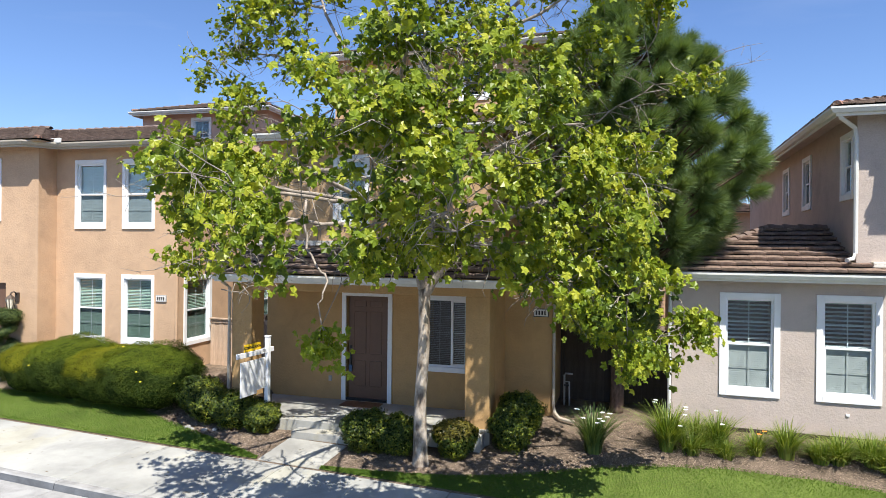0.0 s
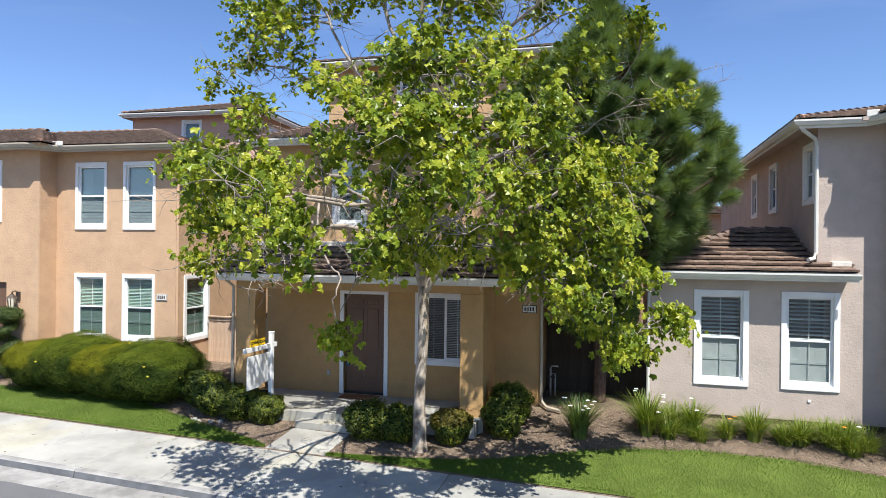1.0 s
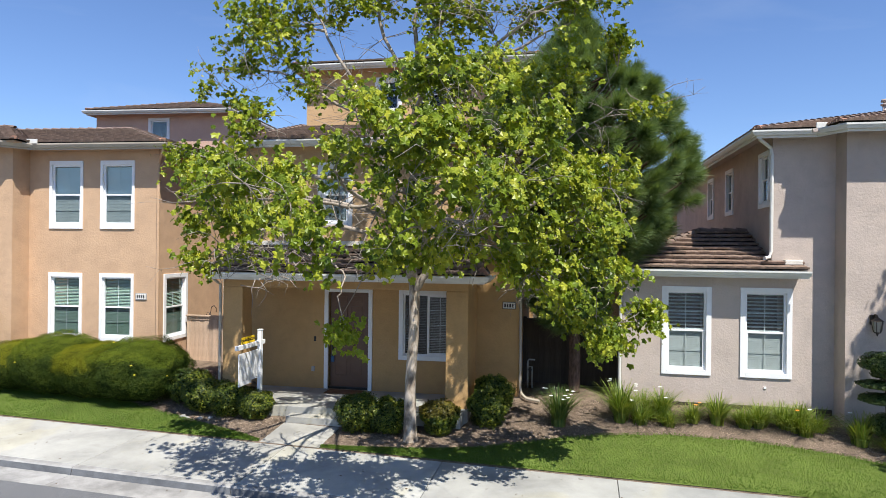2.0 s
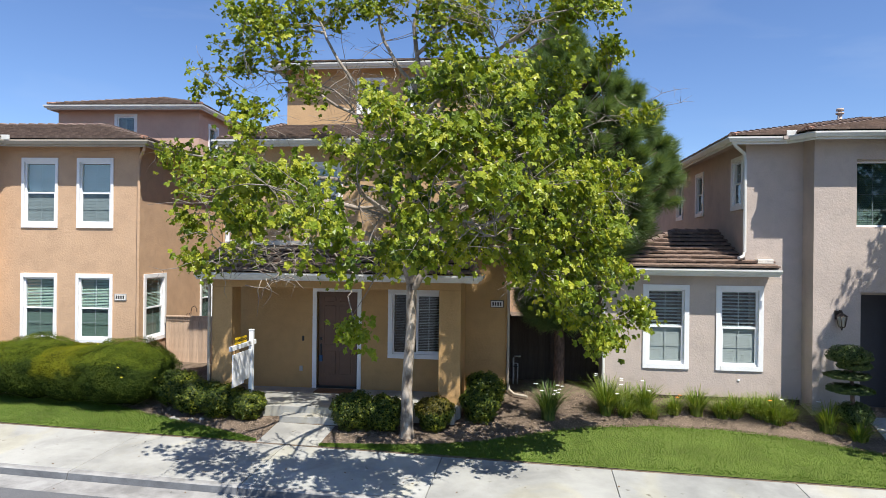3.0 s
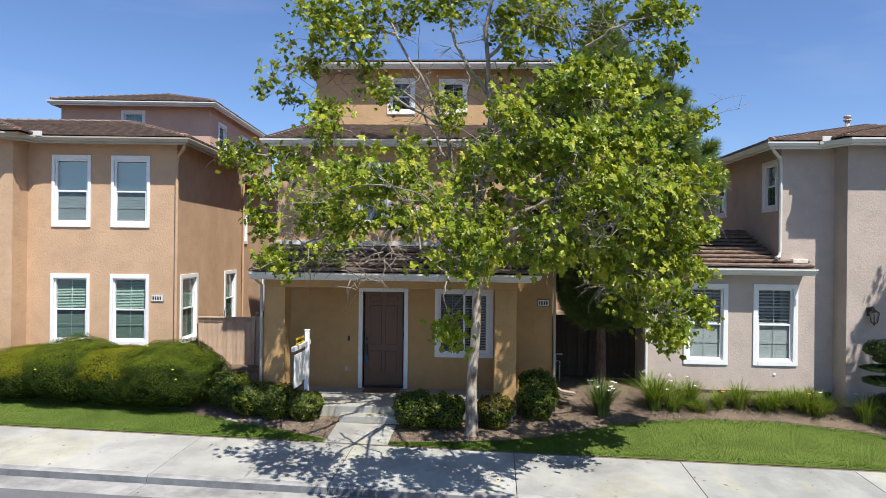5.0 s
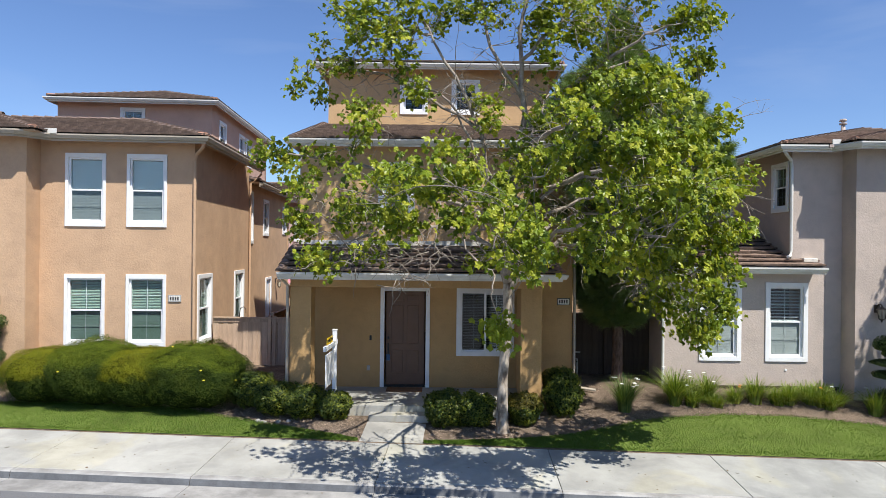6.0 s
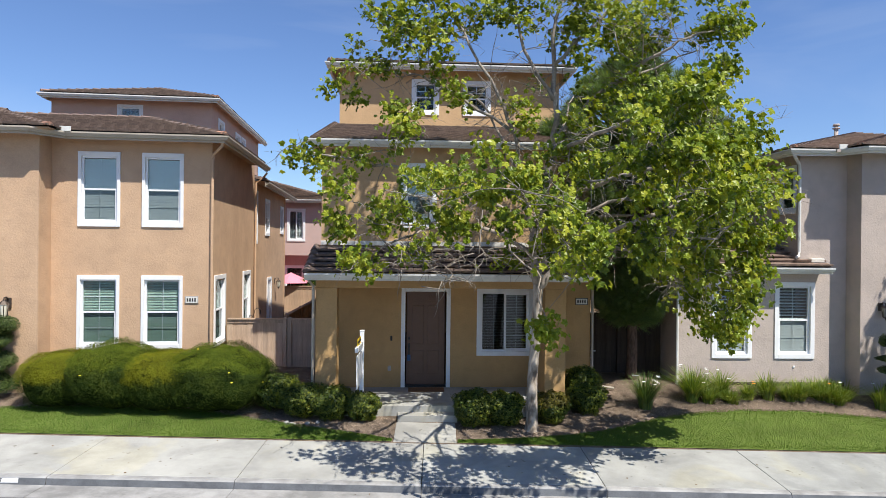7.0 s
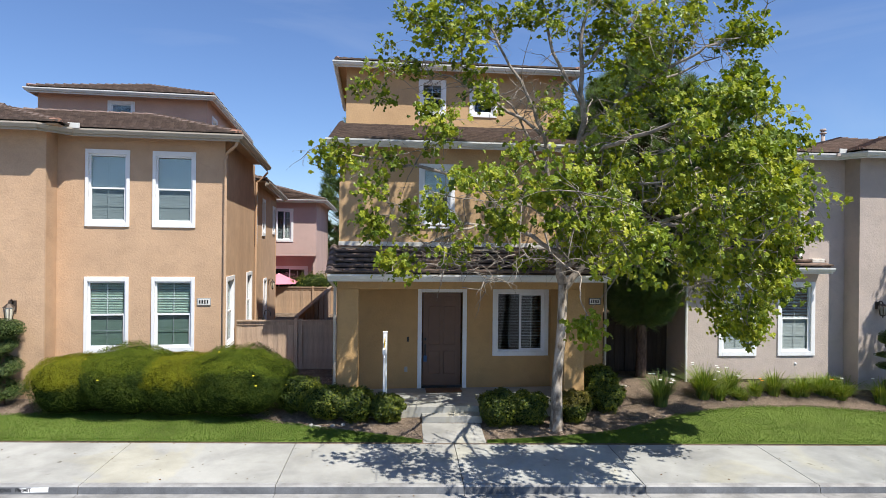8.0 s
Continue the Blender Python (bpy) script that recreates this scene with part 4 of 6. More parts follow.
part("door", boxes((6.4, 7.53, 0.15, 0.2, 0.4, 3.43), bevel=0.01), M["door_grey"], grey_house, "dark front door in a recess")
w = window(grey_house, on_front(6.18, 4.94, -0.5), 1.93, 1.9, "slider", blind="blind_green", tilt=1.25, trim="stucco_grey")

part("wall", boxes((6.2, 6.4, -0.42, 0.3, 0, 3.43), (7.53, 7.73, -0.42, 0.3, 0, 3.43), (6.2, 7.73, -0.42, 0.3, 3.43, 3.6)), M["stucco_grey"], grey_house, "deep entry recess")
part("soffit", boxes((4.55, 5.2, -0.62, -0.4, 7.28, 7.36)), M["stucco_grey"], grey_house)
part("door_step", boxes((6.4, 7.53, -0.6, 0.15, 0.0, 0.3), bevel=0.01), M["concrete"], grey_house)
part("threshold", boxes((6.4, 7.53, 0.05, 0.16, 0.3, 0.42), bevel=0.005), M["dark"], grey_house)
part("weep_strip", boxes((0.27, 5.24, -0.025, 0.0, 0.40, 0.56), bevel=0.004), M["lamp_metal"], grey_house, "brown strip along the wall's foot")
bm = bmesh.new()
LZ, LP = 3.98, 0.37
pts = [(-0.15, -0.45, LZ), (4.55, -0.45, LZ), (4.55, 2.25, LZ + 2.7 * LP), (2.55, 2.25, LZ + 2.7 * LP), (-0.15, 4.95, LZ), (4.55, 4.95, LZ)]
v = [bm.verts.new(p) for p in pts]
for f in ((0, 1, 2, 3), (4, 0, 3), (3, 2, 5, 4), (1, 5, 2), (0, 4, 5, 1)):
    bm.faces.new([v[i] for i in f])
wing_roof = part("roof", bm, M["deck"], grey_house, "brown flat concrete tile roof of the low wing")
left = tile_plane(wing_roof, pts[0], pts[1], (0, 1, 0), LP, 2.7, 1, 0, 230, rng, kind="tile_warm")
tile_plane(wing_roof, pts[4], pts[0], (1, 0, 0), LP, 2.7, 1, 1, 0, rng, kind="tile_warm")
caps(wing_roof, pts[0], pts[3], end=True)
caps(wing_roof, pts[3], pts[2])
part("soffit", boxes((-0.12, 4.52, -0.42, 4.9, LZ - 0.05, LZ - 0.006)), M["stucco_grey"], wing_roof)
gutter(grey_house, [(-0.15, 4.9, LZ), (-0.15, -0.45, LZ), (4.58, -0.45, LZ)], "gutter_white")
part("kickout", boxes((4.1, 4.5, -0.2, 0.0, 4.1, 4.22), bevel=0.02), M["flashing"], grey_house)
hip_roof(grey_house, 3.35, 16, -0.45, 14, 7.38, 0.26, 40, "FL", rng=rng, soffit="stucco_grey", kind="tile_warm")
hip_roof(grey_house, 4.9, 16, -1.1, 12, 7.383, 0.26, 40, "FL", rng=rng, soffit="stucco_grey", kind="tile_warm")
gutter(grey_house, [(3.35, 14, 7.39), (3.35, -0.45, 7.39), (4.7, -0.45, 7.39), (5.1, -1.1, 7.39), (16, -1.1, 7.39)], "gutter_white")
downspout(grey_house, [(3.4, -0.42, 7.3), (3.45, -0.4, 7.15), (3.78, -0.07, 7.0), (3.82, -0.05, 6.8), (3.82, -0.05, 4.4), (3.75, -0.15, 4.28), (3.6, -0.3, 4.25)], "gutter_white", 0.045)
downspout(grey_house, [(0.22, -0.4, 3.9), (0.22, -0.1, 3.7), (0.22, -0.04, 3.5), (0.22, -0.04, 0.5)], "gutter_white", 0.04)
tubes("vent_pipe", [([(9.0, 6.0, 8.2), (9.0, 6.0, 9.3)], [0.075, 0.075]), ([(9.0, 6.0, 9.26), (9.0, 6.0, 9.31)], [0.13, 0.13]), ([(9.0, 6.0, 9.38), (9.0, 6.0, 9.46)], [0.13, 0.11]), ([(9.0, 6.0, 9.3), (9.0, 6.0, 9.4)], [0.06, 0.06])], M["stucco_grey"], grey_house, sides=10)
part("splash_guard", boxes((4.62, 4.86, -0.62, -0.58, 7.36, 7.5), bevel=0.01), M["gutter_white"], grey_house, "small white guard on the gutter")
part("door_casing", boxes((7.42, 7.53, 0.08, 0.15, 0.4, 3.43), (6.4, 7.42, 0.08, 0.15, 3.33, 3.43), bevel=0.006), M["stucco_grey"], grey_house)
wall_lamp(HR @ pose(5.86, -0.62, 2.79) @ Matrix.Diagonal((1.25, 1.15, 0.98, 1)), "bronze wall lantern on pinkish grey stucco")


# ---- fences ----
def fence(m, length, height, mat, label, cap=True, posts=(0.0,)):
    f = thing("fence", m, label, "fence")
    n = int(length / 0.15)
    me = boxes((-0.004, 0.156, -0.01, 0.01, 0, height - 0.06), bevel=0.003)
    mesh = bpy.data.meshes.new("board")
    me.to_mesh(mesh)
    me.free()
    mesh.materials.append(M[mat])
    r = random.Random(3)
    for i in range(n):
        link_mesh("board", mesh, None, f, m=pose(i * length / n, 0.012 * (i % 2) + r.uniform(-0.003, 0.003), r.uniform(-0.01, 0.01)))
    for p in posts:
        part("post", boxes((p - 0.05, p + 0.05, -0.06, 0.04, 0, height + 0.02), bevel=0.008), M[mat], f)
    if cap:
        part("top_rail", boxes((0, length, -0.08, 0.06, height - 0.06, height - 0.02), bevel=0.006), M[mat], f)
        part("rail", boxes((0, length, -0.035, -0.012, height - 0.17, height - 0.065), bevel=0.004), M[mat], f)
    return f


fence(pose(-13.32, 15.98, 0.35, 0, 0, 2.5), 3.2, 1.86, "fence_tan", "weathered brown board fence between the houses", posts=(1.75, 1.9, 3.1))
fence(pose(-2.5, 16.3, 0.3, 0, 0, 1.5), 2.8, 2.15, "fence_dark", "dark weathered board fence behind the pine trunk, shade in its colour", posts=(0.05, 1.3, 2.75))
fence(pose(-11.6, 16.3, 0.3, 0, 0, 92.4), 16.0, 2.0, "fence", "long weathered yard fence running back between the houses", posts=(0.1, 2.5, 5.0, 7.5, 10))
fence(pose(-19, 31.5, 0.3, 0, 0, 0), 8.0, 1.95, "fence_light", "pale tan board fence at the end of the yard", posts=(1.0, 3.4, 5.8))

# ---- pink house far behind ----
pink = thing("house", pose(-13.25, 33, 0, 0, 0, 2), "pink stucco house with a tile roof seen between the houses", "house")
walls(pink, [((-9, 0), (1, 0), 9.0, 3.9, 7.1, [shift(hole(1.05, 1.9, -2.35, 4.7), -9)]), ((-9, 0.8), (1, 0), 9.0, 0, 3.9, [(6.4, 8.4, 0.4, 3.2)]), ((0, 0.2), (0, 1), 8, 0, 7.1, []), ((-9, 8.2), (0, -1), 8, 0, 7.1, []), ((0, 8.2), (-1, 0), 9, 0, 7.1, [])], "stucco_pink")
window(pink, on_front(-2.35, 4.7), 1.05, 1.9, "slider")
window(pink, on_front(-2.65, 0.4, 0.8), 2.1, 2.9, "slider", blind="")
part("floor_edge", boxes((-9, 0, 0.2, 0.85, 3.9, 4.1)), M["stucco_pink"], pink)
hip_roof(pink, -9.5, 0.5, -0.5, 8.7, 7.1, 0.3, 0, "FR", rng=rng, end=False, soffit="stucco_pink")
gutter(pink, [(-9.5, -0.5, 7.12), (0.5, -0.5, 7.12), (0.5, 8.7, 7.12)], "gutter_white")
parasol = thing("parasol", pose(-15.2, 32.3, 0.5), "pink garden parasol open over a patio", "parasol")
bm = bmesh.new()
bmesh.ops.create_cone(bm, cap_ends=False, segments=8, radius1=1.25, radius2=0.03, depth=0.55, matrix=Matrix.Translation((0, 0, 2.15)))
part("canopy", bm, M["umbrella"], parasol)
tubes("pole", [([(0, 0, 0), (0, 0, 2.45)], [0.025, 0.02])], M["white"], parasol)

# ---- second house behind, beyond the pine ----
back_house = thing("house", pose(3, 36, 0, 0, 0, 0), "tan stucco house far behind the pine", "house")
walls(back_house, [((-7, 0), (1, 0), 9, 0, 6.5, []), ((2, 0.2), (0, 1), 8, 0, 6.5, []), ((-7, 8.2), (0, -1), 8, 0, 6.5, []), ((2, 8.2), (-1, 0), 9, 0, 6.5, [])], "stucco_tan")
hip_roof(back_house, -7.5, 2.5, -0.5, 8.7, 6.5, 0.3, 0, "FLR", rng=rng, end=False)

# small fixtures round the porch
planter = thing("planter_box", HC @ pose(-2.4, -1.35, FLOOR), "small black planter box beside the porch post", "planter")
bm = boxes((-0.16, 0.16, -0.16, 0.16, 0, 0.3), bevel=0.015)
part("body", bm, M["dark"], planter)
valve = thing("backflow_valve", pose(-2.3, 15.6, 0.55), "grey pipework with a valve standing by the wall", "pipework")
tubes("pipe", [([(0, 0, 0), (0, 0, 0.75), (0.03, 0, 0.8), (0.2, 0, 0.8)], [0.025] * 4), ([(0.12, 0, 0), (0.12, 0, 0.6), (0.0, 0, 0.6)], [0.02] * 3)], M["grey_plastic"], valve)
part("handle", boxes((0.0, 0.12, -0.05, -0.02, 0.5, 0.54), bevel=0.006), M["dark"], valve)

vent_cover = thing("vent_cover", HR @ pose(3.72, 0, 1.02), "small white vent cover low on the grey wall", "vent")
part("body", boxes((-0.032, 0.032, -0.025, 0, -0.028, 0.028), bevel=0.008), M["white"], vent_cover)
hook = thing("garden_hook", pose(-12.55, 16.1, 1.6), "black curved metal hook standing at the fence", "hook")
tubes("rod", [([(0, 0, 0), (0, 0, 0.7), (0.03, 0, 0.85), (0.12, 0, 0.9), (0.2, 0, 0.82), (0.2, 0, 0.7)], [0.012] * 6)], M["dark"], hook)
tubes("branch_rod", [([(0, 0, 0.5), (-0.05, 0, 0.66), (-0.13, 0, 0.66), (-0.16, 0, 0.56)], [0.01] * 4)], M["dark"], hook)
wall_lamp(HL @ pose(-0.02, 11.1, 2.75, 0, 0, 90), "small cream lantern beside the white side door", "lamp_cream")


# ---- planting ----
def lawn_edge(side):
    """The curved line between lawn and mulch, as points of (x, y)."""
    if side == "left":
        return [(-24, 12.1), (-19, 12.3), (-17.4, 12.4), (-15.5, 12.55), (-14, 12.6), (-12.6, 12.4), (-11.3, 12.0), (-10.2, 11.65), (-9.2, 11.35), (-8.4, 11.1), (-7.9, 10.9)]
    return [(-6.4, 10.92), (-5.2, 11.08), (-3.9, 11.35), (-2.9, 11.7), (-2.0, 12.2), (-1.2, 12.65), (-0.2, 13.0), (1.2, 13.3), (3, 13.3), (4.6, 13.0), (6, 12.5), (7.5, 12.0), (9, 11.8), (14, 11.7)]


def lawn(name, side, label):
    edge = lawn_edge(side)
    ex, ey = [p[0] for p in edge], [p[1] for p in edge]
    n = 140
    xs = np.linspace(ex[0], ex[-1], n)
    V, F = [], []
    rows = 9
    for i, x in enumerate(xs):
        top = float(np.interp(x, ex, ey)) + 0.05 * noise.noise((x * 1.7, 0, 5))
        for j in range(rows):
            k = j / (rows - 1)
            y = 10.865 + (max(top, 10.9) - 10.865) * k
            V.append((x, y, gz(x, y) + 0.03 * min(1, (1 - k) * 8) * min(1, k * 8 + 0.4) + 0.008))
    for i in range(n - 1):
        for j in range(rows - 1):
            F.append((i * rows + j, (i + 1) * rows + j, (i + 1) * rows + j + 1, i * rows + j + 1))
    ob = tagged(raw(name, V, F, M["turf"], smooth=True), label, "lawn", kind="structure")
    # blades
    g = np.random.default_rng(4)
    span = ex[-1] - ex[0]
    count = int(2900 * span)
    bx = g.uniform(max(ex[0], -19.5), min(ex[-1], 8.5), count)
    top = np.interp(bx, ex, ey)
    by = 10.87 + g.random(count) * np.maximum(top - 10.84, 0.04)
    bz = np.array([gz(x, y) for x, y in zip(bx, by)]) + 0.03
    pos = np.stack([bx, by, bz], 1)
    ang, lean = g.uniform(0, 2 * math.pi, count), g.normal(0, 0.45, (count, 2))
    h, w = g.uniform(0.02, 0.045, count), g.uniform(0.004, 0.008, count)
    side_v = np.stack([np.cos(ang) * w, np.sin(ang) * w, np.zeros(count)], 1)
    tip = pos + np.stack([lean[:, 0] * h, lean[:, 1] * h, h], 1)
    V = np.stack([pos - side_v, pos + side_v, tip], 1).reshape(-1, 3)
    F = np.arange(count * 3).reshape(-1, 3)
    tagged(raw("grass", V, F, M["grass"]), "short mown green grass blades on the lawn", "grass", kind="stuff")
    return ob


lawn("lawn_west", "left", "mown green lawn strip between pavement and hedge")
lawn("lawn_east", "right", "mown green lawn patch curving round the flower bed")

# mulch chips
g = np.random.default_rng(8)
cnt = 75000
cx, cy = g.uniform(-18.5, 7, cnt), g.uniform(10.95, 15.0, cnt)
le, re = lawn_edge("left"), lawn_edge("right")
lim = np.where(cx < -7.9, np.interp(cx, [p[0] for p in le], [p[1] for p in le]), np.interp(cx, [p[0] for p in re], [p[1] for p in re]))
ok = (cy > lim) & ~((cx > -7.95) & (cx < -6.35)) & ~((cx > -10.3) & (cx < -3.5) & (cy > 12.3))
cx, cy = cx[ok], cy[ok]
pos = np.stack([cx, cy, [ground_z(x, y) + 0.008 for x, y in zip(cx, cy)]], 1)
nrm = np.stack([g.normal(0, 0.35, len(cx)), g.normal(0, 0.35, len(cx)), np.ones(len(cx))], 1)
V, F = scatter([(-0.5, -0.2, 0), (0.5, -0.16, 0), (0.45, 0.2, 0), (-0.4, 0.18, 0), (0, 0, 0.25)], [(0, 1, 4), (1, 2, 4), (2, 3, 4), (3, 0, 4)], pos, nrm, g.uniform(0, 6.28, len(cx)), g.uniform(0.012, 0.04, len(cx)))
tagged(raw("mulch_chips", V, F, M["chip"]), "loose brown bark chips over the soil", "mulch", kind="stuff")

LEAF4 = ([(-0.5, 0, 0.0), (0, -0.27, 0.10), (0.5, 0, -0.02), (0, 0.27, 0.10)], [(0, 1, 2), (0, 2, 3)])


def shrub(name, x, y, rx, ry, h, mat, label, leaf=0.045, count=3600, seed=1, lump=0.14, square=3.0, flowers=0, under=0.36, fine=0.35, bare=0.14, top="", line=0.1, rough=0.5):
    """A clipped mound: an inside coloured dark as inner shade, and a coat of small leaves."""
    g = np.random.default_rng(seed)
    h *= 1.12
    s = thing(name, pose(x, y, ground_z(x, y) - 0.12 * h), label, "shrub", group="shrubs in front of the houses")

    def radius(d):
        k = (np.abs(d[:, 0]) ** square + np.abs(d[:, 1]) ** square + np.abs(d[:, 2]) ** square) ** (-1 / square)
        b = np.array([noise.noise((a * 2.2 + seed, b2 * 2.2, c * 2.2)) + 0.5 * noise.noise((a * 5, b2 * 5 + seed, c * 5)) + fine * noise.noise((a * 13, b2 * 13 + seed, c * 13)) for a, b2, c in d])
        return k * (1 + lump * b) * (1 - under * np.clip((0.34 - d[:, 2]) / 0.5, 0, 1))

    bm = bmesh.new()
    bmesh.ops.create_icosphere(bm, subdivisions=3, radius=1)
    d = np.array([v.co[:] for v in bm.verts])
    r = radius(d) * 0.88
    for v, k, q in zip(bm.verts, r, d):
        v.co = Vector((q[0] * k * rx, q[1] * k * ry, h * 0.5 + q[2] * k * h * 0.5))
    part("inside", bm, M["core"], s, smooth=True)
    d = g.normal(size=(count, 3))
    d /= np.linalg.norm(d, axis=1, keepdims=True)
    # fewer leaves low down, so the dark inside shows there as shade
    d = d[(d[:, 2] > -0.85) & (g.random(len(d)) < np.clip(0.62 + d[:, 2] * 1.2, bare, 1))]
    r = radius(d) * (g.uniform(0.9, 1.02, len(d)) + np.where(g.random(len(d)) < 0.03, g.uniform(0, 0.05, len(d)), 0))
    sc = np.array([rx, ry, h * 0.5])
    pos = d * r[:, None] * sc + np.array([0, 0, h * 0.5])
    nrm = d / sc * sc.mean() + np.array([0, 0, 0.08]) + g.normal(0, rough, d.shape)
    spin, size = g.uniform(0, 6.28, len(d)), leaf * g.uniform(0.6, 1.3, len(d))
    # leaves above a wavy line take the top colour: growth, and light on green hedges
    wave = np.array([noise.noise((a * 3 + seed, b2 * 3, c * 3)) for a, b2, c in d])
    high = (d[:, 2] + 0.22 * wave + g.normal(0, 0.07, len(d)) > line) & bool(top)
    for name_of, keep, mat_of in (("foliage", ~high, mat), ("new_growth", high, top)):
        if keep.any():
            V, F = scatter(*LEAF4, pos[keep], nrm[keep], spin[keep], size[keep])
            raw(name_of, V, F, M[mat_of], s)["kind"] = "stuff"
    for i in range(flowers):
        q = d[g.integers(len(d))]
        q = np.array([q[0], -abs(q[1]), abs(q[2])])
        p = q * radius(q[None])[0] * 1.04 * sc + np.array([0, 0, h * 0.5])
        bm = bmesh.new()
        bmesh.ops.create_icosphere(bm, subdivisions=1, radius=0.03, matrix=Matrix.Translation(p) @ Matrix.Diagonal((1, 1, 0.5, 1)))
        part("flower", bm, M["petal_yellow"], s, "small yellow flower")
    return s


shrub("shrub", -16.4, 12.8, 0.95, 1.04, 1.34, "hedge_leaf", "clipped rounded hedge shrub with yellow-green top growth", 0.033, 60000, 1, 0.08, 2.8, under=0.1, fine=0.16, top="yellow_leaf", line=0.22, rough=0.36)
shrub("shrub", -15.05, 12.72, 1.22, 1.22, 1.64, "hedge_leaf", "green rounded hedge shrub with a few yellow flowers", 0.034, 78000, 2, 0.13, 2.05, flowers=3, under=0.1, fine=0.2, top="hedge_lit_top", line=0.42, rough=0.4)
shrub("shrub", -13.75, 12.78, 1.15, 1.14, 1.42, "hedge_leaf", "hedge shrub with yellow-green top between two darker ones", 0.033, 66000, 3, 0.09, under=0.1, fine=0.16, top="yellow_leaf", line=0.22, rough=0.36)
shrub("shrub", -12.4, 12.67, 1.38, 1.27, 1.66, "hedge_leaf", "large dark green domed hedge shrub with yellow flowers", 0.034, 88000, 4, 0.15, 2.05, flowers=5, under=0.1, fine=0.2, top="hedge_lit_top", line=0.45, rough=0.4)
for i, (x, y, r, h) in enumerate(((-10.95, 12.75, 0.62, 0.9), (-10.2, 12.35, 0.62, 0.8), (-9.5, 12.25, 0.58, 0.76), (-8.72, 12.2, 0.46, 0.66))):
    shrub("shrub", x, y, r, r * 0.95, h, "box_leaf", "small dark glossy shrub beside the porch steps", 0.055, 9500, 10 + i, 0.26, 2.3, under=0.2, bare=0.5)
for i, (x, y, r, h) in enumerate(((-5.95, 12.0, 0.55, 0.85), (-5.25, 12.05, 0.52, 0.8), (-4.05, 12.3, 0.46, 0.78), (-3.0, 12.95, 0.52, 0.85), (-2.95, 13.6, 0.5, 0.95))):
    shrub("shrub", x, y, r, r * 0.95, h, "box_leaf", "rounded glossy dark green shrub on the mulch bed", 0.055, 9500, 20 + i, 0.26, 2.3, under=0.2, bare=0.5, top="bronze_leaf" if i == 2 else "", line=0.35)


def topiary(x, y, h, label, seed, wide=0.42):
    """A juniper clipped into a rising spiral with a rounded head."""
    t = thing("topiary", pose(x, y, ground_z(x, y)), label, "topiary")
    tubes("trunk", [([(0, 0, 0), (0.03, 0, h * 0.4), (-0.02, 0.02, h * 0.9)], [0.07, 0.055, 0.03])], M["pine_bark"], t)
    g = np.random.default_rng(seed)
    turns, m = 2.6, 12000
    k = g.random(m)
    a, r = k * turns * 2 * math.pi + seed, wide * (1 - 0.45 * k)
    path = np.stack([np.cos(a) * r * 0.42, np.sin(a) * r * 0.42, h * (0.12 + 0.72 * k)], 1)
    d = g.normal(size=(m, 3))
    d /= np.linalg.norm(d, axis=1, keepdims=True)
    sc = np.stack([r * 0.62, r * 0.62, np.full(m, 0.115)], 1)
    pos = path + d * sc * g.uniform(0.75, 1.05, (m, 1))
    V, F = scatter(*LEAF4, pos, d / sc + g.normal(0, 1.6, d.shape), g.uniform(0, 6.28, m), 0.045 * g.uniform(0.6, 1.3, m))
    raw("foliage", V, F, M["juniper"], t)["kind"] = "stuff"
    core = [((math.cos(q * turns * 2 * math.pi + seed) * wide * (1 - 0.45 * q) * 0.42, math.sin(q * turns * 2 * math.pi + seed) * wide * (1 - 0.45 * q) * 0.42, h * (0.12 + 0.72 * q))) for q in np.linspace(0, 1, 60)]
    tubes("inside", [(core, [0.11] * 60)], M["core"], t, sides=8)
    m = 2600
    d = g.normal(size=(m, 3))
    d /= np.linalg.norm(d, axis=1, keepdims=True)
    sc = np.array([wide * 0.8, wide * 0.8, 0.26])
    V, F = scatter(*LEAF4, d * sc * g.uniform(0.8, 1.05, (m, 1)) + np.array([0, 0, h * 0.92]), d / sc + g.normal(0, 1.6, d.shape), g.uniform(0, 6.28, m), 0.045 * g.uniform(0.6, 1.3, m))
    ob = raw("foliage_head", V, F, M["juniper"], t)
    bm = bmesh.new()
    bmesh.ops.create_icosphere(bm, subdivisions=2, radius=1, matrix=Matrix.Translation((0, 0, h * 0.92)) @ Matrix.Diagonal((*(sc * 0.85), 1)))
    part("inside", bm, M["core"], ob)
    return t


topiary(-18.25, 13.0, 2.05, "spiral-clipped dark green juniper against the stucco wall", 5, 0.6)

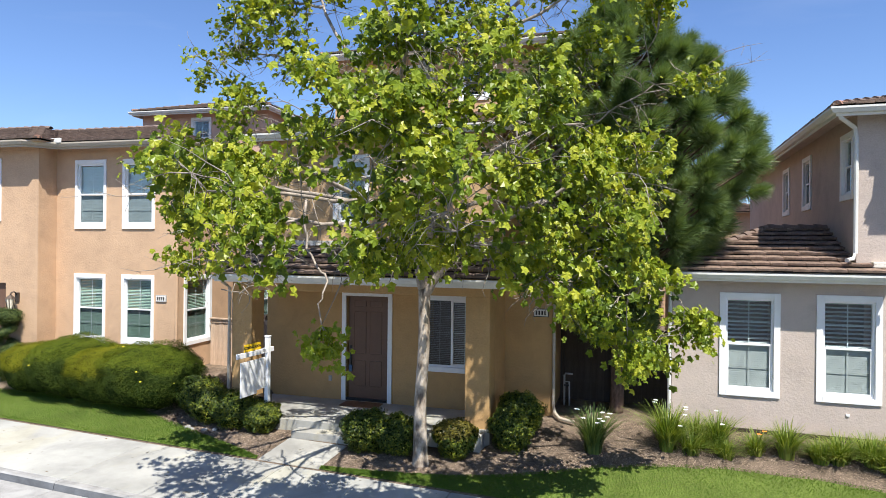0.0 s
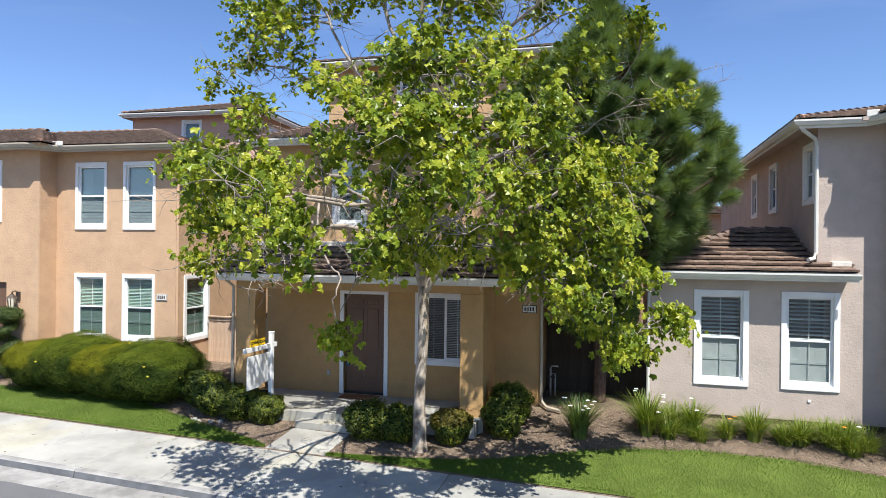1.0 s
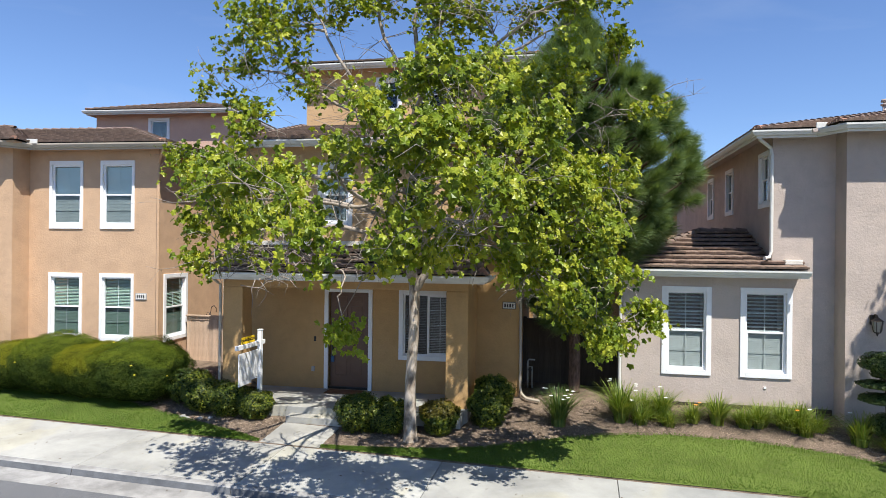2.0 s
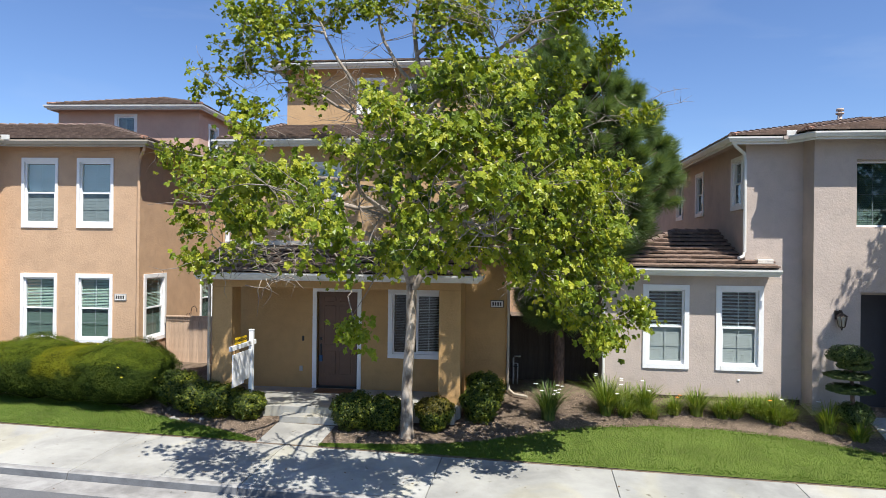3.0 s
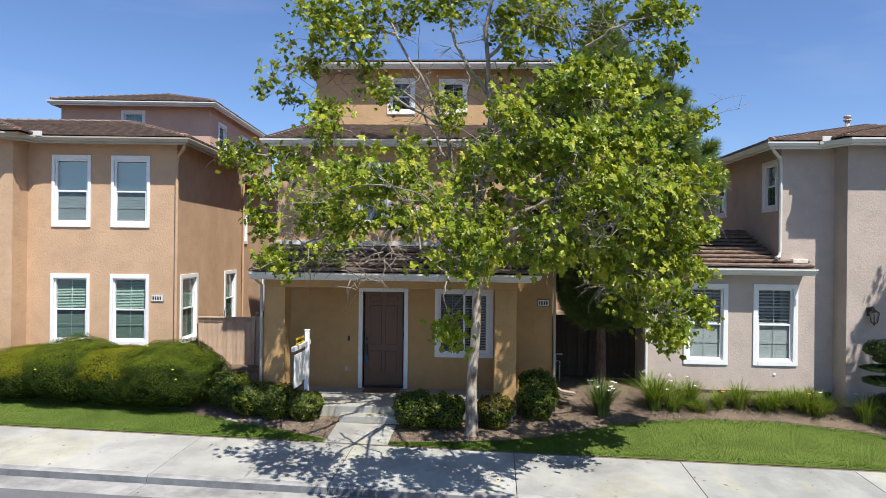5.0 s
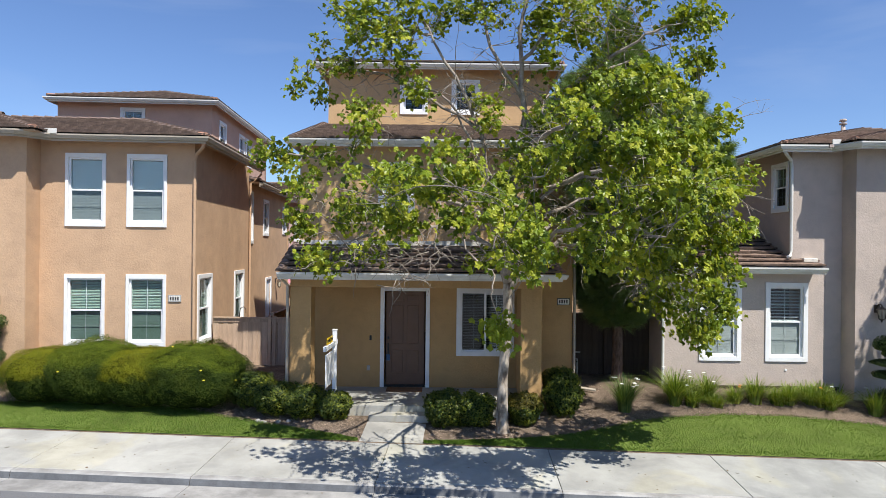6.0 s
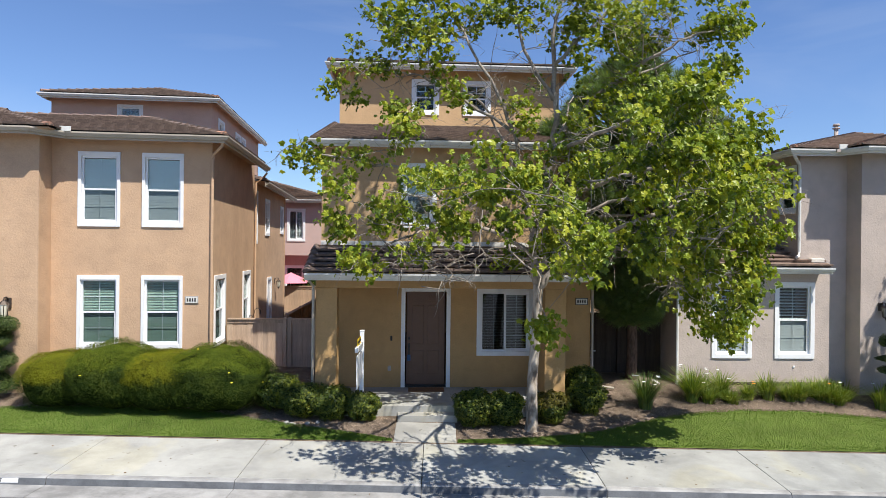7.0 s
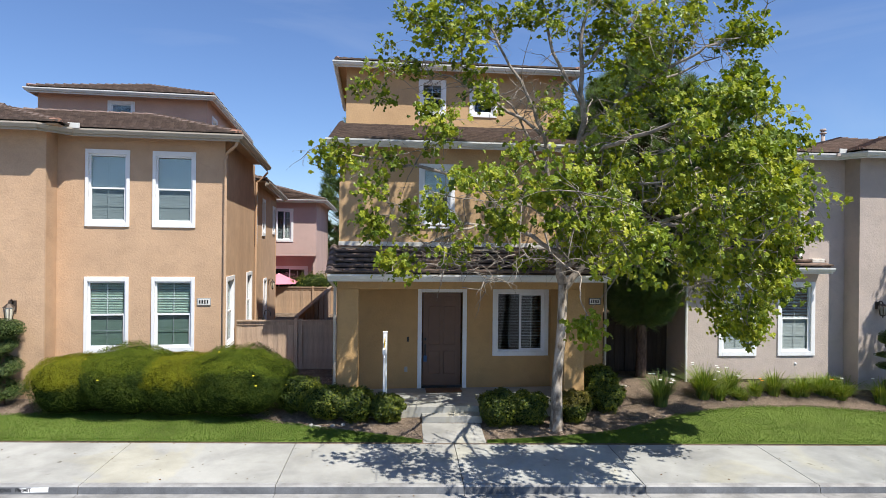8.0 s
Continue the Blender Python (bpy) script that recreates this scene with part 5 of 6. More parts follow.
def tiered_topiary(x, y, label, tiers, seed):
    """A juniper clipped into flat tiers under a domed head."""
    t = thing("topiary", pose(x, y, ground_z(x, y)), label, "topiary")
    tubes("trunk", [([(0, 0, 0), (0.05, 0, 0.7), (0.0, 0.02, 1.9)], [0.06, 0.05, 0.03])], M["pine_bark"], t)
    g = np.random.default_rng(seed)
    for cx, cz, rx, rz in tiers:
        m = int(3800 * rx)
        m = max(m, 1500) * 2
        d = g.normal(size=(m, 3))
        d /= np.linalg.norm(d, axis=1, keepdims=True)
        d[:, 2] = np.where(d[:, 2] < 0, d[:, 2] * 0.7, d[:, 2])
        sc = np.array([rx, rx * 0.95, rz])
        lump = 1 + 0.10 * np.sin(d[:, 0] * 5 + cz * 7) * np.cos(d[:, 1] * 6 + cx)
        pos = d * sc * (g.uniform(0.82, 1.06, (m, 1)) * lump[:, None]) + np.array([cx, 0, cz])
        V, F = scatter(*LEAF4, pos, d / sc + g.normal(0, 1.8, d.shape), g.uniform(0, 6.28, m), 0.05 * g.uniform(0.6, 1.3, m))
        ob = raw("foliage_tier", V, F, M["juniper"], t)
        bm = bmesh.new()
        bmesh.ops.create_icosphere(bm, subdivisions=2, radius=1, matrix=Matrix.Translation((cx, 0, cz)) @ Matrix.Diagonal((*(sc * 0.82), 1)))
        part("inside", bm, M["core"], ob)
    return t


tiered_topiary(5.68, 13.6, "juniper clipped into flat tiers beside a doorway", [(-0.05, 1.83, 0.45, 0.25), (0.08, 1.6, 0.36, 0.13), (-0.08, 1.36, 0.46, 0.10), (-0.02, 1.04, 0.47, 0.13), (0.08, 0.45, 0.42, 0.3)], 6)


def lily(x, y, h, n, label, seed, spread=0.5, flowers=3, mat="lily_leaf", fl="petal"):
    """A clump of arching strap leaves with a few flowers on stalks."""
    g = random.Random(seed)
    n = int(n * 2.2)
    p = thing("flowering_plant", pose(x, y, ground_z(x, y) - 0.02), label, "plant", group="strap-leaved plants by the wall")
    V, F = [], []
    for i in range(n):
        a, ln = g.uniform(0, 6.283), h * g.uniform(0.6, 1.15)
        lean = g.uniform(0.08, spread)
        d = Vector((math.cos(a), math.sin(a), 0))
        s = Vector((-d.y, d.x, 0)) * g.uniform(0.010, 0.020)
        o = d * g.uniform(0, 0.13) + Vector((g.uniform(-0.05, 0.05), g.uniform(-0.05, 0.05), 0))
        k0 = len(V)
        for j in range(5):
            t = j / 4
            c = o + d * (ln * lean * (t ** 1.8) * 1.5) + Vector((0, 0, ln * (t - lean * 0.55 * t * t)))
            w = s * (1.0 - 0.85 * t)
            V += [tuple(c - w), tuple(c + w)]
        F += [(k0 + 2 * j, k0 + 2 * j + 1, k0 + 2 * j + 3, k0 + 2 * j + 2) for j in range(4)]
    raw("leaves", V, F, M[mat], p)
    for i in range(flowers):
        a = g.uniform(0, 6.283)
        q = Vector((math.cos(a) * 0.35 * h, math.sin(a) * 0.35 * h - 0.08, h * g.uniform(0.75, 1.0)))
        st = tubes("stalk", [([(q.x * 0.2, q.y * 0.2, 0), tuple(q * 0.6 + Vector((0, 0, q.z * 0.15))), tuple(q)], [0.005, 0.004, 0.003])], M[mat], p, sides=4)
        bm = bmesh.new()
        for k in range(6):
            b = k * math.pi / 3 + a
            c, r = Vector((math.cos(b), math.sin(b), 0)), 0.055
            w = Vector((-c.y, c.x, 0)) * 0.022
            vs = [bm.verts.new(q), bm.verts.new(q + c * r * 0.6 + w + Vector((0, 0, 0.012))), bm.verts.new(q + c * r + Vector((0, 0, 0.004))), bm.verts.new(q + c * r * 0.6 - w + Vector((0, 0, 0.012)))]
            bm.faces.new(vs)
        part("flower", bm, M[fl], st, "open pale flower")
    return p


lily(-1.35, 13.3, 0.95, 190, "tall clump of strap leaves with small white flowers", 1, 0.5, 9, "lily_dark")
lily(0.1, 13.8, 1.0, 190, "large clump of strap leaves with white flowers", 2, 0.6, 5)
lily(0.55, 13.75, 0.6, 70, "low strap-leaved clump with a white flower", 3, 0.9, 1)
lily(1.1, 14.2, 0.75, 110, "clump of strap leaves with white flowers by the wall", 4, 0.5, 2)
lily(1.8, 14.1, 0.55, 110, "low green clump of strap leaves with orange flowers", 5, 0.9, 2, fl="petal_orange")
lily(2.35, 14.1, 0.75, 110, "clump of long strap leaves by the stucco wall", 6, 0.5, 0)
lily(3.3, 14.2, 0.6, 110, "low clump of strap leaves on the gravelly bed", 7, 0.9, 0)
lily(3.85, 14.15, 0.6, 100, "clump of strap leaves with an orange flower", 8, 0.9, 1, fl="petal_orange")
lily(4.5, 14.1, 0.6, 90, "clump of strap leaves near the wall's corner", 9, 0.9, 1)
lily(5.2, 13.6, 0.75, 100, "clump of strap leaves near the topiary", 12, 0.5, 1)
lily(5.7, 13.2, 0.6, 90, "dark strap-leaved clump below the topiary", 13, 0.9, 0)

lg = random.Random(77)
for i in range(17):
    lily(lg.uniform(0.3, 5.0), lg.uniform(13.75, 14.5), lg.uniform(0.34, 0.62), 90, "low tuft of green strap leaves along the wall", 30 + i, 0.9, 0)


# ---- plane tree on the bed ----
LOBED = []
for k, r in enumerate((0.44, 0.385, 0.54, 0.43, 0.62, 0.43, 0.54, 0.385, 0.44, 0.2)):
    a = radians(-62 + k * 31.0) if k < 9 else radians(270)
    LOBED.append((r * math.cos(a), r * math.sin(a), 0.07 if k % 2 else -0.02 - 0.22 * abs(r * math.cos(a)) ** 1.3))
LOBED = [(0.0, 0.0, 0.04)] + LOBED
LOBED_F = [(0, i, i + 1) for i in range(1, 10)] + [(0, 10, 1)]

plane_tree = thing("tree", pose(0, 0, 0), "leafy plane tree with pale mottled trunk and grey bare twigs", "tree")
# the limbs one by one: the points each runs through, and its radius at them
BOUGHS = {}
BOUGHS["trunk"] = ([(-4.6, 11.76, -0.05), (-4.6, 11.74, 0.25), (-4.6, 11.72, 1.3), (-4.52, 11.68, 2.5), (-4.5, 11.62, 3.6)], [0.22, 0.15, 0.122, 0.115, 0.118])
BOUGHS["leader"] = ([(-4.5, 11.62, 3.6), (-4.62, 11.5, 4.7), (-4.4, 11.3, 6.0), (-4.2, 11.1, 7.4), (-4.35, 10.9, 8.8), (-4.1, 10.8, 10.4), (-3.8, 10.7, 12.2)], [0.132, 0.112, 0.09, 0.068, 0.048, 0.03, 0.012])
BOUGHS["left_leader"] = ([(-4.6, 11.5, 4.6), (-5.0, 11.1, 5.7), (-5.25, 10.8, 7.0), (-5.8, 10.7, 8.2), (-6.6, 10.7, 9.6), (-7.0, 10.6, 10.8)], [0.062, 0.054, 0.045, 0.034, 0.022, 0.01])
BOUGHS["right_limb"] = ([(-4.5, 11.62, 3.45), (-3.95, 11.4, 4.2), (-3.0, 11.1, 4.8), (-1.9, 10.7, 5.3), (-0.6, 10.4, 5.9)], [0.09, 0.08, 0.06, 0.042, 0.015])
BOUGHS["far_left"] = ([(-4.5, 11.35, 5.6), (-6.2, 11.15, 5.9), (-7.8, 11.1, 6.2), (-8.9, 11.05, 6.4), (-10.3, 11.0, 6.7)], [0.06, 0.05, 0.04, 0.03, 0.01])
BOUGHS["low_left"] = ([(-4.55, 11.55, 4.2), (-5.4, 11.0, 4.7), (-6.6, 10.5, 4.9), (-8.2, 10.3, 4.9)], [0.06, 0.05, 0.035, 0.01])
BOUGHS["front"] = ([(-4.5, 11.5, 4.3), (-4.5, 10.4, 5.0), (-4.8, 8.8, 5.3), (-4.3, 6.5, 5.5)], [0.08, 0.065, 0.04, 0.012])
BOUGHS["front_left"] = ([(-4.55, 11.4, 4.9), (-5.6, 10.0, 5.3), (-6.4, 8.5, 5.4), (-6.8, 7.2, 5.2)], [0.05, 0.04, 0.025, 0.01])
BOUGHS["front_right"] = ([(-4.3, 11.2, 5.4), (-3.3, 10.6, 5.9), (-2.2, 9.8, 6.2), (-1.1, 9.1, 6.2)], [0.07, 0.055, 0.035, 0.012])
BOUGHS["upper_right"] = ([(-4.25, 11.15, 7.0), (-3.2, 10.8, 8.0), (-2.1, 10.7, 8.5), (-1.1, 10.7, 8.9)], [0.05, 0.04, 0.027, 0.01])
BOUGHS["back"] = ([(-4.4, 11.3, 5.9), (-4.0, 12.3, 7.0), (-3.4, 13.0, 8.4)], [0.06, 0.045, 0.012])
BOUGHS["low_right"] = ([(-3.4, 11.2, 4.6), (-2.2, 10.6, 4.3), (-1.0, 11.4, 4.1), (0.3, 12.1, 3.5)], [0.05, 0.04, 0.028, 0.008])
BOUGHS["top_left"] = ([(-4.3, 11.0, 7.8), (-5.0, 10.8, 8.9), (-5.3, 10.9, 10.2), (-5.8, 10.9, 11.3)], [0.045, 0.036, 0.025, 0.01])
BOUGHS["top_right"] = ([(-4.3, 10.9, 8.6), (-3.3, 10.9, 9.6), (-2.4, 10.8, 10.4), (-1.9, 10.8, 11.4)], [0.045, 0.036, 0.024, 0.01])
BOUGHS["middle_left"] = ([(-4.5, 11.35, 5.5), (-5.3, 11.1, 6.6), (-5.9, 11.0, 7.7), (-6.9, 11.0, 8.2)], [0.045, 0.036, 0.025, 0.01])
BOUGHS["front_inner"] = ([(-4.45, 11.55, 4.0), (-3.8, 10.0, 4.6), (-3.1, 8.4, 4.9), (-2.3, 7.0, 4.6)], [0.065, 0.05, 0.03, 0.012])
BOUGHS["front_fork"] = ([(-4.7, 9.6, 5.15), (-5.3, 8.0, 5.2), (-5.5, 6.5, 5.1)], [0.04, 0.03, 0.012])
BOUGHS["inner_right"] = ([(-4.45, 11.5, 4.3), (-3.4, 11.9, 5.0), (-2.3, 12.2, 5.3), (-1.4, 12.3, 5.0)], [0.055, 0.045, 0.03, 0.01])
BOUGHS["inner_right_upper"] = ([(-4.4, 11.4, 5.0), (-3.3, 11.8, 5.9), (-2.2, 12.0, 6.1), (-1.2, 12.1, 5.8)], [0.05, 0.042, 0.03, 0.01])
BOUGHS["inner_right_mid"] = ([(-4.4, 11.45, 4.6), (-3.2, 11.5, 5.4), (-2.0, 11.4, 5.7), (-0.9, 11.5, 5.5)], [0.05, 0.042, 0.03, 0.01])
BOUGHS["left_high"] = ([(-5.25, 10.8, 7.0), (-6.3, 10.7, 7.7), (-7.4, 10.7, 8.2), (-8.5, 10.75, 8.4)], [0.04, 0.032, 0.022, 0.008])
BOUGHS["left_top"] = ([(-6.3, 10.7, 9.1), (-7.2, 10.7, 9.3), (-8.1, 10.8, 9.6)], [0.028, 0.02, 0.008])
BOUGHS["front_upper"] = ([(-4.35, 10.9, 6.4), (-4.0, 9.3, 6.6), (-3.3, 7.7, 6.8), (-2.8, 6.6, 6.9)], [0.055, 0.045, 0.03, 0.01])
BOUGHS["right_high"] = ([(-3.2, 10.8, 8.0), (-2.3, 10.3, 8.6), (-1.6, 10.0, 8.9), (-0.7, 9.9, 9.2)], [0.045, 0.034, 0.022, 0.008])
BOUGHS["right_sprig"] = ([(-2.2, 12.0, 6.1), (-1.2, 12.0, 6.8), (-0.4, 11.9, 7.3), (0.5, 11.9, 7.5)], [0.022, 0.017, 0.012, 0.005])
BOUGHS["low_front_left"] = ([(-6.6, 10.5, 4.9), (-7.4, 9.8, 4.7), (-8.5, 9.4, 4.1)], [0.03, 0.022, 0.008])
BOUGHS["drooping"] = ([(-5.6, 9.0, 5.2), (-5.5, 8.9, 4.35), (-5.0, 8.6, 3.95), (-5.02, 8.45, 3.5), (-4.85, 8.3, 3.0)], [0.022, 0.02, 0.017, 0.013, 0.006])


def spline(pts, rad, step=4):
    P, R = [Vector(p) for p in pts], rad
    out, ro = [], []
    for i in range(len(P) - 1):
        p0, p1, p2, p3 = P[max(i - 1, 0)], P[i], P[i + 1], P[min(i + 2, len(P) - 1)]
        for s in range(step):
            t = s / step
            out.append(0.5 * ((2 * p1) + (p2 - p0) * t + (2 * p0 - 5 * p1 + 4 * p2 - p3) * t * t + (3 * p1 - p0 - 3 * p2 + p3) * t ** 3))
            ro.append(R[i] + (R[i + 1] - R[i]) * t)
    out.append(P[-1])
    ro.append(R[-1])
    return out, ro


tg = random.Random(21)
nodes = []
for key, (pts, rad) in BOUGHS.items():
    sp, sr = spline(pts, rad)
    if key != "trunk":
        sp = [p + Vector((tg.uniform(-1, 1), tg.uniform(-1, 1), tg.uniform(-1, 1))) * 0.05 if 0 < i < len(sp) - 1 else p for i, p in enumerate(sp)]
        nodes += [(p, r) for p, r in zip(sp[2:], sr[2:])] if key != "drooping" else [(sp[-3], sr[-3])]
    tubes("trunk" if key == "trunk" else "limb", [(sp, sr)], M["bark" if key == "trunk" else "limb_bark"], plane_tree, sides=10 if key == "trunk" else 7)

# clusters of leaves at the boughs' ends: (x, y, z, spread, sprays)
CLUMPS = [(-10.1, 11.05, 6.6, 0.42, 8), (-9.6, 10.9, 6.3, 0.35, 5), (-9.1, 10.1, 4.9, 0.4, 8), (-8.4, 9.35, 4.05, 0.38, 8), (-8.3, 10.5, 5.15, 0.42, 7), (-7.7, 9.0, 5.25, 0.45, 9), (-7.5, 9.5, 6.95, 0.5, 10),
          (-7.2, 9.05, 4.55, 0.35, 5), (-6.75, 7.5, 5.6, 0.5, 12), (-6.7, 7.6, 4.85, 0.38, 8), (-8.6, 10.8, 6.2, 0.5, 5), (-6.9, 9.9, 5.9, 0.5, 6), (-8.9, 10.0, 5.6, 0.4, 6), (-7.9, 10.4, 7.3, 0.35, 4)]
CLUMPS += [(-8.6, 10.7, 8.5, 0.5, 12), (-8.0, 10.85, 9.5, 0.55, 14), (-7.8, 10.3, 9.0, 0.5, 10), (-7.1, 10.3, 8.5, 0.45, 8), (-6.6, 10.3, 7.8, 0.4, 7), (-6.9, 10.6, 10.2, 0.6, 11), (-5.6, 10.7, 10.9, 0.8, 8), (-5.2, 10.2, 7.6, 0.45, 4), (-5.7, 9.9, 6.6, 0.45, 6), (-8.9, 10.8, 7.9, 0.35, 5)]
CLUMPS += [(-6.25, 6.7, 5.5, 0.4, 8), (-5.8, 7.7, 5.25, 0.4, 6), (-5.6, 6.95, 5.65, 0.48, 11), (-4.5, 6.5, 4.45, 0.5, 11), (-4.5, 8.4, 4.3, 0.38, 6), (-4.15, 6.95, 5.75, 0.55, 13), (-5.1, 12.3, 4.25, 0.35, 5), (-5.0, 6.6, 5.0, 0.42, 8), (-3.3, 9.6, 4.8, 0.45, 7),
           (-3.5, 6.7, 5.0, 0.45, 9), (-3.7, 6.5, 6.4, 0.4, 7), (-4.82, 8.26, 2.92, 0.24, 6), (-3.4, 7.0, 4.3, 0.4, 7)]
CLUMPS += [(-2.9, 6.6, 6.9, 0.5, 13), (-2.85, 6.55, 5.95, 0.5, 14), (-2.55, 7.85, 4.35, 0.42, 9), (-2.5, 6.4, 5.15, 0.45, 11), (-2.3, 8.0, 7.3, 0.5, 10), (-1.85, 7.5, 5.2, 0.48, 12), (-1.4, 8.05, 6.4, 0.5, 12), (-2.0, 8.5, 4.3, 0.4, 8), (-1.5, 9.2, 4.08, 0.42, 8), (-1.4, 8.8, 4.8, 0.45, 10),
           (-1.0, 8.75, 3.9, 0.4, 9), (-0.5, 8.95, 4.75, 0.45, 13), (-0.4, 9.4, 5.75, 0.48, 12), (-2.1, 7.2, 6.3, 0.5, 12), (-0.9, 8.7, 5.6, 0.45, 10)]
CLUMPS += [(-1.0, 10.7, 3.3, 0.4, 10), (-0.4, 10.4, 2.6, 0.36, 9), (-0.2, 10.0, 4.05, 0.42, 10), (-0.15, 11.85, 2.55, 0.35, 9), (0.45, 11.7, 3.05, 0.36, 10), (-1.9, 10.5, 4.3, 0.5, 9), (-2.0, 10.8, 7.85, 0.5, 7), (-1.2, 10.8, 7.75, 0.5, 8), (0.39, 11.9, 7.45, 0.3, 5), (-2.4, 10.2, 5.8, 0.5, 8), (-1.3, 11.0, 6.2, 0.55, 9), (-0.6, 11.2, 5.2, 0.5, 9)]
CLUMPS += [(-3.6, 12.0, 9.45, 0.5, 5), (-3.2, 8.85, 8.8, 0.5, 8), (-1.85, 11.25, 9.2, 0.5, 7), (-1.1, 9.85, 9.05, 0.5, 12), (-0.15, 11.4, 8.75, 0.45, 9), (-2.2, 10.2, 9.9, 0.7, 9), (-3.4, 10.6, 11.2, 0.9, 12), (-4.6, 10.7, 11.6, 0.9, 10), (-1.2, 10.6, 10.2, 0.6, 12), (-0.4, 10.4, 9.6, 0.45, 8), (-4.2, 10.3, 9.9, 0.7, 6), (-6.0, 10.7, 9.6, 0.5, 8), (-5.1, 10.7, 9.9, 0.5, 8), (-3.6, 10.7, 9.9, 0.5, 8), (-3.1, 10.7, 9.2, 0.4, 6)]
CLUMPS += [(-4.3, 10.2, 6.6, 0.42, 9), (-3.85, 10.2, 6.1, 0.42, 9), (-4.7, 10.2, 5.8, 0.4, 8), (-4.2, 10.1, 5.2, 0.42, 9), (-4.6, 10.2, 4.6, 0.4, 9), (-4.1, 10.3, 4.4, 0.4, 7), (-3.7, 10.0, 7.0, 0.4, 8), (-4.9, 10.2, 7.2, 0.3, 5),
           (-7.4, 10.3, 9.35, 0.5, 9), (-6.8, 10.3, 9.3, 0.45, 8), (-5.5, 10.5, 9.6, 0.45, 6), (-3.9, 10.4, 9.4, 0.5, 8), (-3.2, 10.4, 9.3, 0.5, 8), (-3.6, 10.4, 8.5, 0.4, 6), (-3.2, 10.4, 7.7, 0.45, 9), (-2.9, 10.4, 8.3, 0.4, 6),
           (-6.6, 11.2, 11.4, 0.8, 7), (-5.8, 11.0, 12.4, 0.9, 8)]
CLUMPS += [(-6.9, 11.0, 12.3, 0.7, 6), (-4.9, 10.9, 12.8, 0.9, 7), (-7.4, 11.4, 11.2, 0.6, 5)]
cent, rr = Vector((-4.2, 10.5, 6.9)), Vector((4.2, 2.7, 4.2))
targets = []
while len(targets) < 12:
    d = Vector((tg.gauss(0, 1), tg.gauss(0, 1), tg.gauss(0, 1))).normalized()
    k = tg.uniform(0.5, 1.0)
    p = Vector((cent.x + d.x * rr.x * k, cent.y + d.y * rr.y * k, cent.z + d.z * rr.z * k))
    if p.z < 4.5 or p.y < 10.4 or (p.x < -4.0 and p.z < 8.4) or (p.z > 8.5 and p.x > -1.5):
        continue
    targets.append(p)
for x, y, z, spread, n in CLUMPS:
    for i in range(round(n * (0.9 if x > -3.1 else 0.7))):
        d = Vector((tg.gauss(0, 0.5), tg.gauss(0.2, 0.6), tg.gauss(-0.05, 0.42)))
        targets.append(Vector((x, y, z)) + d * spread)
twigs, leaf_pos, leaf_nrm, low_pos, low_nrm = [], [], [], [], []
node_arr = np.array([n[0][:] for n in nodes])
for p in targets:
    dist = np.linalg.norm(node_arr - np.array(p), axis=1) + np.maximum(0, node_arr[:, 2] - p.z) * 0.7
    i = int(np.argmin(dist))
    a, ra = nodes[i]
    L = (p - a).length
    mid = a.lerp(p, 0.4) + Vector((tg.uniform(-1, 1), tg.uniform(-1, 1), tg.uniform(-0.2, 1.0))) * 0.17 * L
    far = a.lerp(p, 0.75) + Vector((tg.uniform(-1, 1), tg.uniform(-1, 1), tg.uniform(-0.4, 0.8))) * 0.13 * L
    pts, rad = spline([a, mid, far, p], [min(ra * 0.5, 0.006 + 0.007 * L), 0.005 + 0.004 * L, 0.005, 0.003], 3)
    twigs.append((pts, rad))
    if L > 0.7:
        nodes.append((mid, 0.008 + 0.004 * L))
        node_arr = np.vstack([node_arr, np.array(mid)[None]])
    out = (p - cent)
    low = p.z < 3.6 and p.x < -4 and p.y < 9
    for k in range(tg.randrange(23, 42)):
        q = p + Vector((tg.gauss(0, 0.15), tg.gauss(0, 0.15), tg.gauss(0, 0.12)))
        (low_pos if low else leaf_pos).append(q[:])
        nrm = Vector((tg.gauss(0, 0.8) + 0.2, tg.gauss(0, 0.8) - 0.35, 0.6)) + out.normalized() * 0.3
        (low_nrm if low else leaf_nrm).append(nrm[:])
tubes("twig", twigs, M["twig"], plane_tree, "thin grey twigs", sides=4)["kind"] = "stuff"
# bare dead twigs, drooping
dead = []
for i in range(520):
    a, ra = nodes[tg.randrange(len(nodes))]
    if a.z < 4.0:
        continue
    d = Vector((tg.gauss(0, 1), tg.gauss(0, 1), tg.gauss(-0.2, 0.5))).normalized()
    ln, at, pts = tg.uniform(0.4, 1.3), a.copy(), [a.copy()]
    for k in range(4):
        d = (d + Vector((tg.gauss(0, 0.3), tg.gauss(0, 0.3), tg.gauss(-0.05, 0.25)))).normalized()
        at = at + d * ln * 0.25
        pts.append(at.copy())
    dead.append((pts, [0.011, 0.009, 0.007, 0.005, 0.002]))
    for j in range(4):
        s0 = pts[1 + tg.randrange(3)]
        e = s0 + (d * 0.5 + Vector((tg.gauss(0, 0.6), tg.gauss(0, 0.6), tg.gauss(0, 0.5)))) * 0.3
        dead.append(([s0, s0.lerp(e, 0.5) + Vector((tg.gauss(0, 0.03), tg.gauss(0, 0.03), 0.02)), e], [0.004, 0.003, 0.002]))
